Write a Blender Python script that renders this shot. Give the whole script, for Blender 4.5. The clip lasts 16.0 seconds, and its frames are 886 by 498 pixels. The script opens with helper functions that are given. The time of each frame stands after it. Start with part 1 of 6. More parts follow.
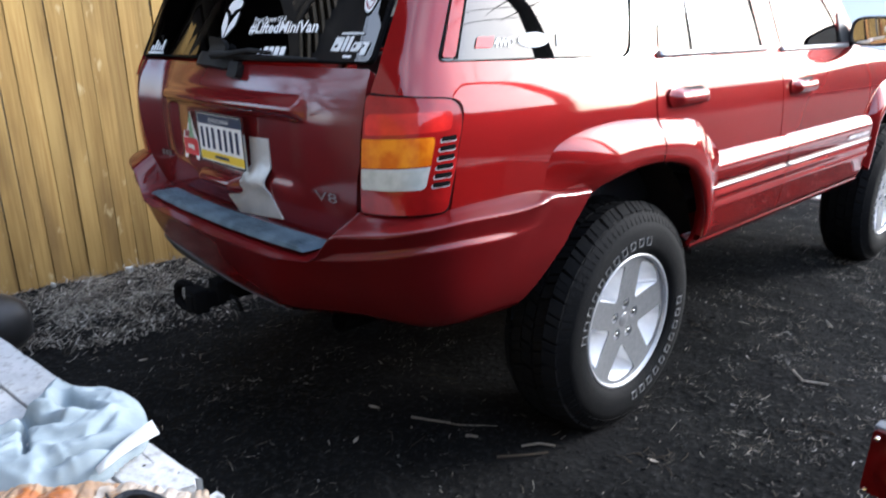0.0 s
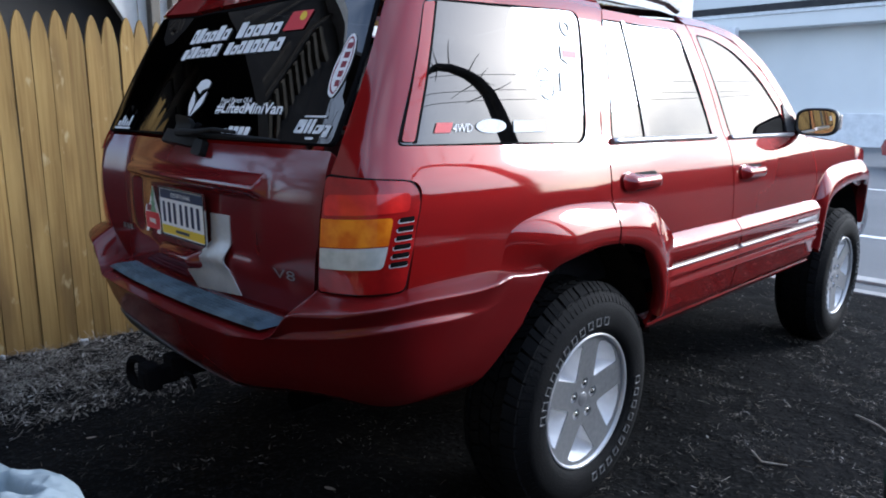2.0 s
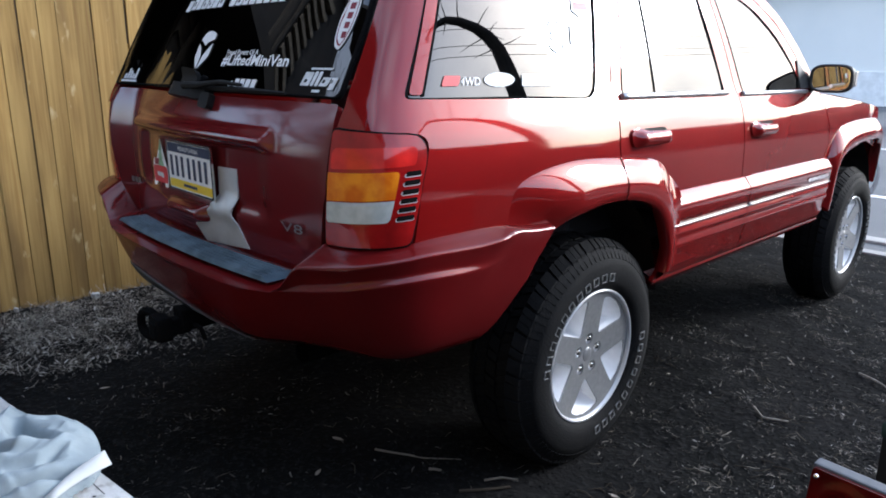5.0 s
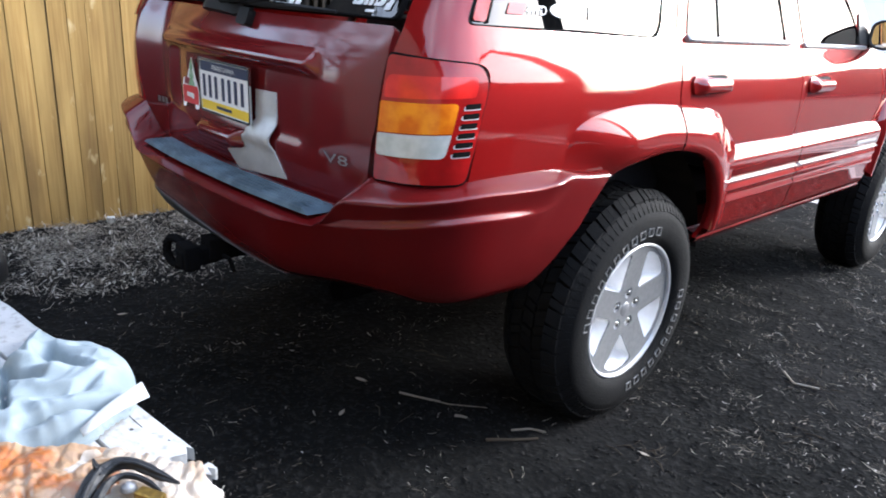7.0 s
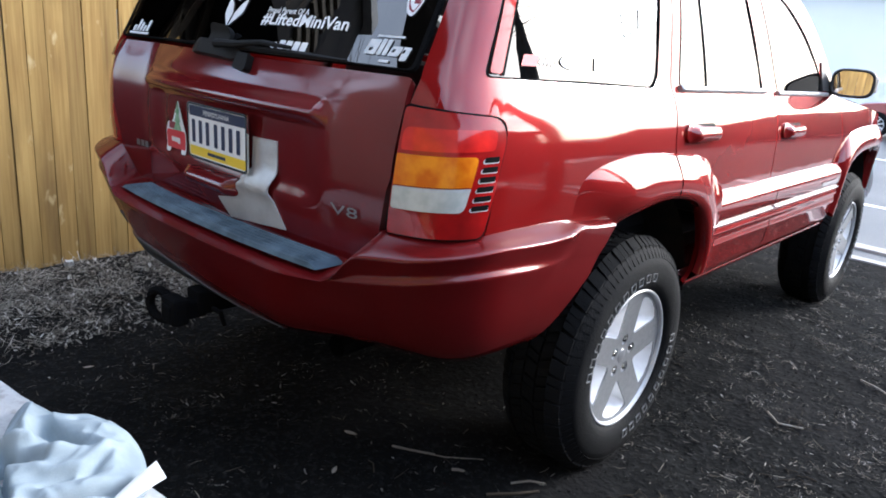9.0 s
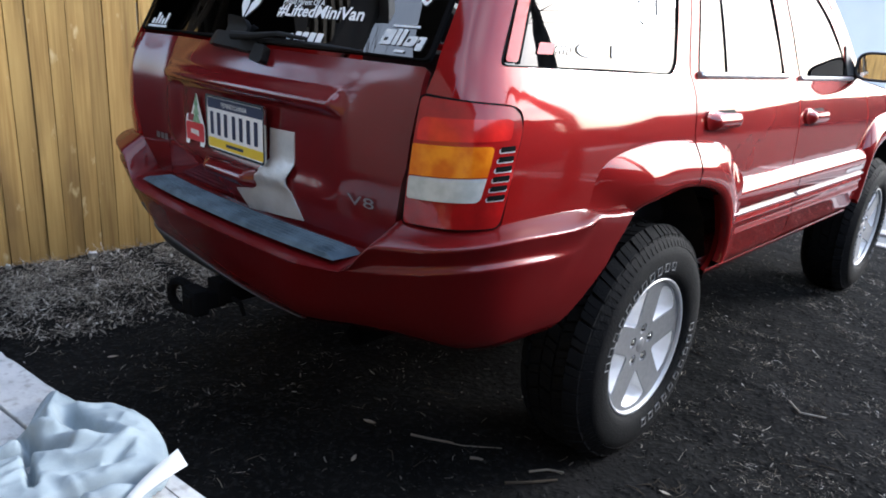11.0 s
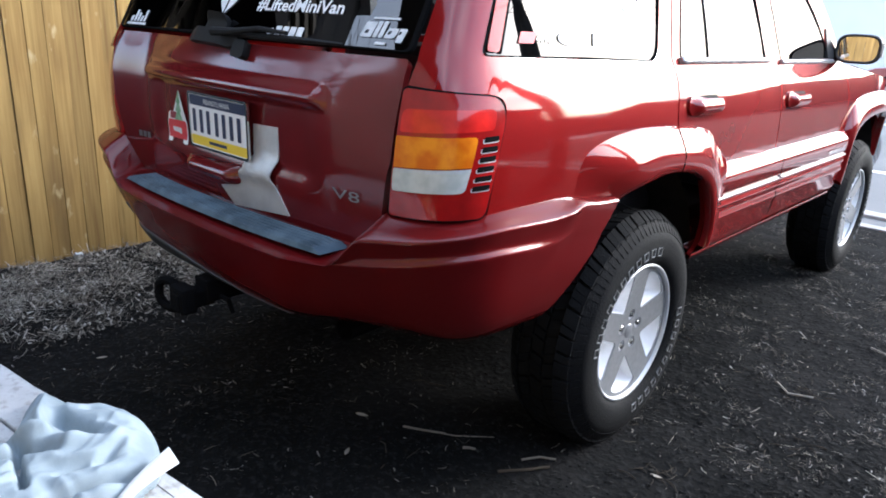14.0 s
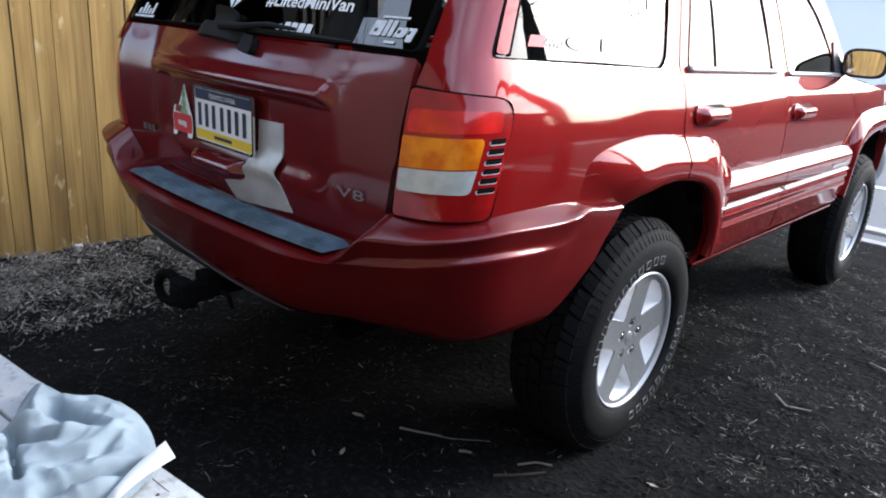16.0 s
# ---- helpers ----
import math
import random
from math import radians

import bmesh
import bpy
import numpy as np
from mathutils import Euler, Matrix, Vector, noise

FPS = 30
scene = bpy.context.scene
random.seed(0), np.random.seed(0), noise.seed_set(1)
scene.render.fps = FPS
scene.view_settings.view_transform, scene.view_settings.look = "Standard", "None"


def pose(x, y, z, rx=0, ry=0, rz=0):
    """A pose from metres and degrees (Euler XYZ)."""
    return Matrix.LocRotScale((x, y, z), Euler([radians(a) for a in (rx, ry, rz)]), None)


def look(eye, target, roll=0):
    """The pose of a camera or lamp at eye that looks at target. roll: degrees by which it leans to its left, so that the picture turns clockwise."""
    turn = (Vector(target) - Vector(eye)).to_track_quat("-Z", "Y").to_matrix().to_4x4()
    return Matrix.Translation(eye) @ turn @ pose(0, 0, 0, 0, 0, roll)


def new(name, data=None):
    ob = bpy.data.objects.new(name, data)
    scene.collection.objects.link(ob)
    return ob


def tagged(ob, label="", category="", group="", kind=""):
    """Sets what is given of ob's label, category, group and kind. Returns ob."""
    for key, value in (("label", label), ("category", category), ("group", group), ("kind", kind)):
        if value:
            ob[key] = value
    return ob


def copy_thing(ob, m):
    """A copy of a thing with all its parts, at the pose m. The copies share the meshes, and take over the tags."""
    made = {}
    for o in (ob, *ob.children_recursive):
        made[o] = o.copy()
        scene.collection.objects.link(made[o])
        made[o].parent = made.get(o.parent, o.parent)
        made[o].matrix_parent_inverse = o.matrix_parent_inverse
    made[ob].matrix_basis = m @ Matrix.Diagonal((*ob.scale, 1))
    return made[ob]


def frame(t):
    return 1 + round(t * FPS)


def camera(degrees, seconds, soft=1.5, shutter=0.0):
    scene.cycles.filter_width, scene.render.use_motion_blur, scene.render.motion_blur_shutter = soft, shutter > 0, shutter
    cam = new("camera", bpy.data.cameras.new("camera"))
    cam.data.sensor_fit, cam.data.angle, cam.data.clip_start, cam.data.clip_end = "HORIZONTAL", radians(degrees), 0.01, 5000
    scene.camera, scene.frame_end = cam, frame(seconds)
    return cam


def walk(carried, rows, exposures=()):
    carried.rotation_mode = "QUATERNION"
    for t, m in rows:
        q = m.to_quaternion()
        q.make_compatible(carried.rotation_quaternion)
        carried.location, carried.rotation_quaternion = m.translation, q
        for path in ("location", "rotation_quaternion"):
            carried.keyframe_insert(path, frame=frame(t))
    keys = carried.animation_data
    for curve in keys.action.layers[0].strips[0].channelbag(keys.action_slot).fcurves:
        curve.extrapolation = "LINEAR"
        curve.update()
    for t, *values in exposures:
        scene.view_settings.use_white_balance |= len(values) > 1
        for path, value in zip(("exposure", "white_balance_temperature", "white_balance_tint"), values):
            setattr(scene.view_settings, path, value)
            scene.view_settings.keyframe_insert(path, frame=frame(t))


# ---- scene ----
cam = camera(65.1, 16.0, 1.8, 0.5)

PATH = [
    (0, (2.049, -1.886, 1.337), (0.634, -0.606, 0.738), -0.8),
    (0.5, (2.071, -1.877, 1.35), (0.67, -0.544, 0.842), -0.0),
    (1, (2.065, -1.854, 1.351), (0.638, -0.551, 0.833), -1.5),
    (1.5, (2.069, -1.857, 1.354), (0.647, -0.527, 0.898), -1.0),
    (2, (2.079, -1.871, 1.36), (0.686, -0.492, 0.961), 0.6),
    (2.5, (2.086, -1.874, 1.358), (0.71, -0.475, 0.97), 0.6),
    (3, (2.082, -1.867, 1.348), (0.68, -0.528, 0.855), 0.4),
    (5.5, (2.088, -1.875, 1.351), (0.713, -0.523, 0.82), 1.3),
    (6, (2.074, -1.868, 1.336), (0.724, -0.515, 0.747), 1.8),
    (6.5, (2.046, -1.867, 1.326), (0.712, -0.517, 0.693), 2.8),
    (7, (1.938, -1.895, 1.308), (0.584, -0.582, 0.642), 4.2),
    (7.5, (1.806, -1.937, 1.313), (0.588, -0.511, 0.618), 4.3),
    (8, (1.746, -1.952, 1.321), (0.485, -0.532, 0.692), 5.9),
    (8.5, (1.741, -1.944, 1.324), (0.458, -0.547, 0.69), 5.6),
    (9, (1.776, -1.967, 1.333), (0.508, -0.529, 0.763), 5.1),
    (9.5, (1.77, -1.966, 1.337), (0.5, -0.534, 0.758), 4.9),
    (12, (1.789, -1.963, 1.335), (0.477, -0.585, 0.718), 4.1),
    (12.5, (1.787, -1.967, 1.335), (0.486, -0.582, 0.71), 4.0),
    (13, (1.788, -1.966, 1.334), (0.507, -0.564, 0.706), 3.7),
    (13.5, (1.79, -1.962, 1.337), (0.516, -0.549, 0.722), 3.2),
    (14, (1.79, -1.962, 1.336), (0.517, -0.551, 0.712), 3.1),
    (14.5, (1.793, -1.964, 1.336), (0.53, -0.538, 0.726), 3.5),
    (15, (1.792, -1.966, 1.336), (0.529, -0.54, 0.726), 3.8),
    (15.5, (1.789, -1.966, 1.335), (0.533, -0.529, 0.739), 4.3),
    (16, (1.78, -1.964, 1.329), (0.507, -0.55, 0.714), 4.8),
]
from mathutils import geometry

walk(cam, [(t, look(eye, target, roll)) for t, eye, target, roll in PATH], [(0, 2.70, 5570, 10), (1, 2.32, 5530, 10), (1.5, 2.22, 5360, 10), (2, 1.82, 5190, 10), (3, 1.81, 5190, 10), (5.5, 2.19, 5560, 10), (6.5, 2.62, 5610, 10), (7, 2.93, 5610, 10), (8, 2.90, 5610, 10), (9, 2.69, 5610, 10), (9.5, 2.33, 5610, 10), (12.5, 2.62, 5570, 10), (14.5, 2.72, 5570, 10), (15.5, 2.70, 5570, 10), (16, 2.42, 5610, 10)])

# ---- world, sun ----
SUN_ELEV, SUN_AZ = radians(24), radians(28)      # height, and the turn from +y towards +x
world = bpy.data.worlds.new("sky")
scene.world = world
world.use_nodes = True
wn, wl = world.node_tree.nodes, world.node_tree.links
sky = wn.new("ShaderNodeTexSky")
sky.sky_type, sky.sun_disc = "NISHITA", False
sky.sun_elevation, sky.sun_rotation = SUN_ELEV, SUN_AZ
sky.air_density, sky.dust_density, sky.ozone_density = 1.1, 2.9, 1.5
cloud, veil, way = wn.new("ShaderNodeTexNoise"), wn.new("ShaderNodeMapRange"), wn.new("ShaderNodeTexCoord")
cloud.inputs["Scale"].default_value, cloud.inputs["Detail"].default_value = 2.6, 6.0
veil.inputs[1].default_value, veil.inputs[2].default_value, veil.inputs[3].default_value, veil.inputs[4].default_value = 0.36, 0.65, 0.12, 0.76
hazy = wn.new("ShaderNodeMix")
hazy.data_type = "RGBA"
hazy.inputs[7].default_value = (5.4, 5.6, 6.0, 1)
wl.new(way.outputs["Generated"], cloud.inputs["Vector"])
wl.new(cloud.outputs["Fac"], veil.inputs[0])
wl.new(veil.outputs[0], hazy.inputs[0])
wl.new(sky.outputs[0], hazy.inputs[6])
wl.new(hazy.outputs[2], wn["Background"].inputs[0])
wn["Background"].inputs[1].default_value = 0.1
sun = new("sun", bpy.data.lights.new("sun", "SUN"))
sun.data.energy, sun.data.angle, sun.data.color = 0.85, radians(18), (1.0, 0.95, 0.88)
sun.matrix_world = look((0, 0, 0), (-math.sin(SUN_AZ) * math.cos(SUN_ELEV), -math.cos(SUN_AZ) * math.cos(SUN_ELEV), -math.sin(SUN_ELEV)))


# ---- materials ----
def mat(name, color, rough=0.5, metal=0.0, coat=0.0, vary=None, scale=30.0, fine=None, bump=0.0, bump_scale=200.0, spec=0.5, detail=4.0, spread=(0.35, 0.65)):
    """A surface: colour, mottled towards vary (at scale) and flecked towards fine, with fine relief."""
    m = bpy.data.materials.new(name)
    m.use_nodes = True
    n, l = m.node_tree.nodes, m.node_tree.links
    b = n["Principled BSDF"]
    b.inputs["Base Color"].default_value = (*color, 1)
    b.inputs["Roughness"].default_value = rough
    b.inputs["Metallic"].default_value = metal
    b.inputs["Coat Weight"].default_value = coat
    b.inputs["Coat Roughness"].default_value = 0.04
    b.inputs["Specular IOR Level"].default_value = spec
    co = n.new("ShaderNodeTexCoord")
    last = None
    for target, sc, sp in ((vary, scale, spread), (fine, bump_scale, (0.52, 0.68))):
        if target is None:
            continue
        t = n.new("ShaderNodeTexNoise")
        t.inputs["Scale"].default_value, t.inputs["Detail"].default_value = sc, detail
        l.new(co.outputs["Object"], t.inputs["Vector"])
        r = n.new("ShaderNodeMapRange")
        r.inputs[1].default_value, r.inputs[2].default_value = sp
        l.new(t.outputs["Fac"], r.inputs[0])
        x = n.new("ShaderNodeMix")
        x.data_type = "RGBA"
        l.new(r.outputs[0], x.inputs[0])
        if last:
            l.new(last, x.inputs[6])
        else:
            x.inputs[6].default_value = (*color, 1)
        x.inputs[7].default_value = (*target, 1)
        last = x.outputs[2]
    if last:
        l.new(last, b.inputs["Base Color"])
    if bump:
        t = n.new("ShaderNodeTexNoise")
        t.inputs["Scale"].default_value, t.inputs["Detail"].default_value = bump_scale, 5
        l.new(co.outputs["Object"], t.inputs["Vector"])
        u = n.new("ShaderNodeBump")
        u.inputs["Strength"].default_value, u.inputs["Distance"].default_value = bump, 0.01
        l.new(t.outputs["Fac"], u.inputs["Height"])
        l.new(u.outputs[0], b.inputs["Normal"])
    return m


def pane(name, tint, ior=1.5, rough=0.0):
    """Tinted glass: a mirror on its face and a dark see-through body."""
    m = bpy.data.materials.new(name)
    m.use_nodes = True
    n, l = m.node_tree.nodes, m.node_tree.links
    n.remove(n["Principled BSDF"])
    fr, tr, gl, mx = n.new("ShaderNodeFresnel"), n.new("ShaderNodeBsdfTransparent"), n.new("ShaderNodeBsdfGlossy"), n.new("ShaderNodeMixShader")
    fr.inputs[0].default_value = ior
    tr.inputs[0].default_value = (*tint, 1)
    gl.inputs["Roughness"].default_value = rough
    l.new(fr.outputs[0], mx.inputs[0])
    l.new(tr.outputs[0], mx.inputs[1])
    l.new(gl.outputs[0], mx.inputs[2])
    l.new(mx.outputs[0], n["Material Output"].inputs[0])
    return m


PAINT = mat("red_pearl_paint", (0.200, 0.0060, 0.0058), 0.42, 0.22, 1.0, (0.172, 0.0052, 0.0050), 2.0, spec=0.0)
PAINT.node_tree.nodes["Principled BSDF"].inputs["Coat IOR"].default_value = 1.65
paint_nodes, paint_links = PAINT.node_tree.nodes, PAINT.node_tree.links
wave, dint, where = paint_nodes.new("ShaderNodeTexNoise"), paint_nodes.new("ShaderNodeBump"), paint_nodes.new("ShaderNodeTexCoord")
wave.inputs["Scale"].default_value, wave.inputs["Detail"].default_value = 4.0, 1.0
dint.inputs["Strength"].default_value, dint.inputs["Distance"].default_value = 0.05, 0.02
paint_links.new(where.outputs["Object"], wave.inputs["Vector"])
paint_links.new(wave.outputs["Fac"], dint.inputs["Height"])
paint_links.new(dint.outputs[0], paint_nodes["Principled BSDF"].inputs["Coat Normal"])
film, spots = paint_nodes.new("ShaderNodeTexNoise"), paint_nodes.new("ShaderNodeMapRange")
film.inputs["Scale"].default_value, film.inputs["Detail"].default_value = 3.0, 8.0
spots.inputs[1].default_value, spots.inputs[2].default_value, spots.inputs[3].default_value, spots.inputs[4].default_value = 0.35, 0.70, 0.025, 0.075
paint_links.new(where.outputs["Object"], film.inputs["Vector"])
paint_links.new(film.outputs["Fac"], spots.inputs[0])
paint_links.new(spots.outputs[0], paint_nodes["Principled BSDF"].inputs["Coat Roughness"])
# tailgate copy: rougher road film, and a darker base carrying the tail's shade
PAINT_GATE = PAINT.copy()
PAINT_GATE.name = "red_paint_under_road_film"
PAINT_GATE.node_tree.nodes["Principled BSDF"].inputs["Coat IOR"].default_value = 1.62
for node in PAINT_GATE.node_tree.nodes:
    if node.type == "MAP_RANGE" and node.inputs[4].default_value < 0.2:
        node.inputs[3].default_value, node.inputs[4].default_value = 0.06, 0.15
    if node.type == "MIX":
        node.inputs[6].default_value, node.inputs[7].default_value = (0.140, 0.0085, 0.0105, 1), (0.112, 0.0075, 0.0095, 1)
# bumper copy: weathered soft coat, base darkened for the shade low on the tail
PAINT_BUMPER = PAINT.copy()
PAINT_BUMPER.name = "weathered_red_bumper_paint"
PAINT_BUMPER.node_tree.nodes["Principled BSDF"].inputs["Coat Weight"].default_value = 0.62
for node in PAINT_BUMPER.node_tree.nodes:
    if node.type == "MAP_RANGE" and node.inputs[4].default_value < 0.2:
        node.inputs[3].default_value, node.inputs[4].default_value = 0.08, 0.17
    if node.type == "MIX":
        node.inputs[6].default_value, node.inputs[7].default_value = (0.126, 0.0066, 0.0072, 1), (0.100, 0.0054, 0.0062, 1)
GREY_BLUE = mat("weathered_step_pad", (0.098, 0.142, 0.185), 0.6, vary=(0.045, 0.070, 0.094), scale=14, bump=0.15, bump_scale=300, spec=0.25)
RUBBER = mat("tyre_rubber", (0.0044, 0.0047, 0.0054), 0.75, vary=(0.0070, 0.0072, 0.0078), scale=9, bump=0.25, bump_scale=160, spec=0.10)
BLACK = mat("black_plastic", (0.018, 0.018, 0.019), 0.5, bump=0.1)
DARK = mat("dark_underbody_and_shade", (0.006, 0.0056, 0.0052), 0.9, vary=(0.013, 0.011, 0.009), scale=18)
ALLOY = mat("silver_alloy", (0.54, 0.55, 0.57), 0.32, 0.35, 0.3, (0.50, 0.51, 0.53), 25)
BRIGHT = mat("bright_silver_paint", (0.86, 0.87, 0.89), 0.4, 0.0, 0.3, (0.78, 0.79, 0.81), 25)
DULL_CHROME = mat("dull_chrome", (0.30, 0.29, 0.29), 0.3, 0.8)
TAN_WALL = mat("tan_siding", (0.125, 0.12, 0.112), 0.85, vary=(0.09, 0.086, 0.08), scale=3)
CHROME = mat("chrome", (0.75, 0.75, 0.76), 0.12, 1.0)
RED_LENS = mat("red_lens", (0.33, 0.007, 0.007), 0.2, 0.0, 1.0, (0.22, 0.005, 0.005), 14, spec=0.2)
AMBER = mat("amber_lens", (0.80, 0.27, 0.007), 0.2, 0.0, 0.45, (0.62, 0.13, 0.003), 22, spec=0.2)
CLEAR = mat("clear_lens", (0.56, 0.60, 0.575), 0.2, 0.0, 0.5, (0.44, 0.48, 0.46), 34, spec=0.2)
HOUSING = mat("pale_grey_plastic", (0.085, 0.092, 0.105), 0.6, vary=(0.06, 0.065, 0.075), scale=30)
RED_BRIGHT = mat("bright_red_lens", (0.66, 0.018, 0.011), 0.2, 0.0, 1.0, (0.40, 0.008, 0.007), 14, spec=0.2)
DARK_LENS = mat("dark_red_lens", (0.085, 0.0014, 0.0014), 0.3, 0.0, 0.2, (0.050, 0.0009, 0.0010), 30, spec=0.15)
SOIL = mat("dark_soil", (0.0040, 0.0041, 0.0043), 0.95, vary=(0.0090, 0.0088, 0.0088), scale=1.6, fine=(0.0160, 0.0157, 0.0155), bump=1.0, bump_scale=38, spec=0.05, detail=7.0)
ASPHALT = mat("worn_asphalt", (0.085, 0.09, 0.095), 0.7, vary=(0.115, 0.12, 0.125), scale=0.6, fine=(0.06, 0.06, 0.06), bump=0.4, bump_scale=120)
DIM_GROUND = mat("dark_reflection_ground", (0.018, 0.018, 0.019), 0.9, vary=(0.03, 0.03, 0.03), scale=1.2, bump=0.4, bump_scale=120, spec=0.1)
CONCRETE = mat("concrete", (0.42, 0.41, 0.39), 0.9, vary=(0.30, 0.29, 0.27), scale=3, bump=0.4, bump_scale=80)
WHITE_PAINT = mat("white_paint", (0.80, 0.80, 0.79), 0.6, vary=(0.66, 0.66, 0.65), scale=4)
BLUE_WALL = mat("grey_blue_wall", (0.80, 0.79, 0.75), 0.85, vary=(0.72, 0.72, 0.69), scale=0.3)
DARK_WALL = mat("dark_siding_and_shade", (0.022, 0.022, 0.024), 0.8, vary=(0.04, 0.038, 0.036), scale=3)
BOARD = mat("peeling_white_board", (0.46, 0.465, 0.465), 0.75, vary=(0.38, 0.385, 0.385), scale=9, fine=(0.30, 0.295, 0.285), bump=0.4, bump_scale=48)
CLOTH = mat("grey_blue_cloth", (0.265, 0.312, 0.335), 0.95, vary=(0.195, 0.235, 0.262), scale=12, bump=0.12, bump_scale=500, spec=0.1)
WHITE_CLOTH = mat("white_tape", (0.44, 0.455, 0.455), 0.7, bump=0.1, bump_scale=300)
OLD_WOOD = mat("dark_weathered_wood", (0.040, 0.036, 0.032), 0.85, vary=(0.075, 0.068, 0.060), scale=6)
GREY_WOOD = mat("weathered_grey_wood", (0.19, 0.17, 0.14), 0.85, vary=(0.14, 0.125, 0.10), scale=6)
GLOSS_BLACK = mat("glossy_black_trim", (0.010, 0.010, 0.011), 0.25, 0.0, 0.4)
TINT_REAR = pane("tinted_rear_glass", (0.01, 0.01, 0.011), 1.95)
TINT_SIDE = pane("tinted_side_glass", (0.004, 0.005, 0.006), 2.05)
WIPER_BLACK = mat("faded_wiper_black", (0.008, 0.008, 0.0085), 0.6, spec=0.2, bump=0.1)
SEAL = mat("matt_black_rubber_and_shade", (0.006, 0.006, 0.0065), 0.95, spec=0.03)


def wood(name, a, b, knots):
    """Vertical cedar grain with knots, pale scars and grey weathering, different from board to board."""
    m = bpy.data.materials.new(name)
    m.use_nodes = True
    n, l = m.node_tree.nodes, m.node_tree.links
    bs = n["Principled BSDF"]
    bs.inputs["Roughness"].default_value = 0.8
    bs.inputs["Specular IOR Level"].default_value = 0.25
    co, info = n.new("ShaderNodeTexCoord"), n.new("ShaderNodeObjectInfo")
    mul, add = n.new("ShaderNodeMath"), n.new("ShaderNodeVectorMath")
    mul.operation, mul.inputs[1].default_value = "MULTIPLY", 40.0
    add.operation = "ADD"
    l.new(info.outputs["Random"], mul.inputs[0])
    l.new(mul.outputs[0], add.inputs[1])
    l.new(co.outputs["Object"], add.inputs[0])

    def layer(stretch, scale, low, high, detail=4.0):
        mp, t, r = n.new("ShaderNodeMapping"), n.new("ShaderNodeTexNoise"), n.new("ShaderNodeMapRange")
        mp.inputs["Scale"].default_value = (1, 1, stretch)
        t.inputs["Scale"].default_value, t.inputs["Detail"].default_value = scale, detail
        r.inputs[1].default_value, r.inputs[2].default_value = low, high
        l.new(add.outputs[0], mp.inputs[0])
        l.new(mp.outputs[0], t.inputs["Vector"])
        l.new(t.outputs["Fac"], r.inputs[0])
        return r.outputs[0], t.outputs["Fac"]

    def over(base, fac, color):
        x = n.new("ShaderNodeMix")
        x.data_type = "RGBA"
        l.new(fac, x.inputs[0])
        if isinstance(base, tuple):
            x.inputs[6].default_value = (*base, 1)
        else:
            l.new(base, x.inputs[6])
        x.inputs[7].default_value = (*color, 1)
        return x.outputs[2]

    grain, raw = layer(0.035, 70, 0.32, 0.68, 6)
    c = over(a, grain, b)
    c = over(c, layer(0.10, 9, 0.50, 0.72)[0], (a[0] * 1.16, a[1] * 1.18, a[2] * 1.20))
    c = over(c, layer(0.22, 5, 0.52, 0.74)[0], (b[0] * 0.72, b[1] * 0.74, b[2] * 0.85))
    c = over(c, layer(0.45, 17, 0.66, 0.78)[0], knots)
    c = over(c, layer(0.04, 26, 0.66, 0.74)[0], (b[0] * 0.42, b[1] * 0.40, b[2] * 0.42))
    hsv, r3 = n.new("ShaderNodeHueSaturation"), n.new("ShaderNodeMapRange")
    r3.inputs[3].default_value, r3.inputs[4].default_value = 0.70, 1.15
    l.new(info.outputs["Random"], r3.inputs[0])
    l.new(r3.outputs[0], hsv.inputs["Value"])
    l.new(c, hsv.inputs["Color"])
    l.new(hsv.outputs[0], bs.inputs["Base Color"])
    bu = n.new("ShaderNodeBump")
    bu.inputs["Strength"].default_value, bu.inputs["Distance"].default_value = 0.35, 0.004
    l.new(raw, bu.inputs["Height"])
    l.new(bu.outputs[0], bs.inputs["Normal"])
    return m


ALLOY_FACE = mat("machined_alloy_face", (0.24, 0.245, 0.255), 0.42, 0.45, 0.2, (0.20, 0.205, 0.215), 60)
LETTER = mat("worn_white_letters", (0.20, 0.205, 0.21), 0.8, vary=(0.05, 0.05, 0.052), scale=40)
PLATE_WHITE = mat("white_film", (0.80, 0.81, 0.82), 0.45)
STICK_PALE = mat("pale_sticker", (0.55, 0.58, 0.60), 0.5, vary=(0.70, 0.72, 0.74), scale=60)
STICK_RED = mat("red_sticker", (0.55, 0.03, 0.04), 0.5)
STICK_MAROON = mat("maroon_sticker", (0.20, 0.015, 0.03), 0.5)
STICK_GREEN = mat("green_sticker", (0.10, 0.28, 0.14), 0.5, vary=(0.3, 0.45, 0.3), scale=60)
DULL_GREEN = mat("dull_green_plastic", (0.012, 0.035, 0.028), 0.6)
NAVY = mat("navy_print", (0.015, 0.025, 0.07), 0.5)
YELLOW = mat("yellow_print", (0.75, 0.55, 0.03), 0.5)
TAPE = mat("silver_duct_tape", (0.56, 0.57, 0.58), 0.30, 0.25, vary=(0.46, 0.47, 0.48), scale=20, bump=0.2, bump_scale=260)
BELT = mat("satin_grey_trim", (0.45, 0.45, 0.46), 0.3, 0.6)
MIRROR = mat("mirror_glass", (0.85, 0.86, 0.88), 0.01, 1.0)


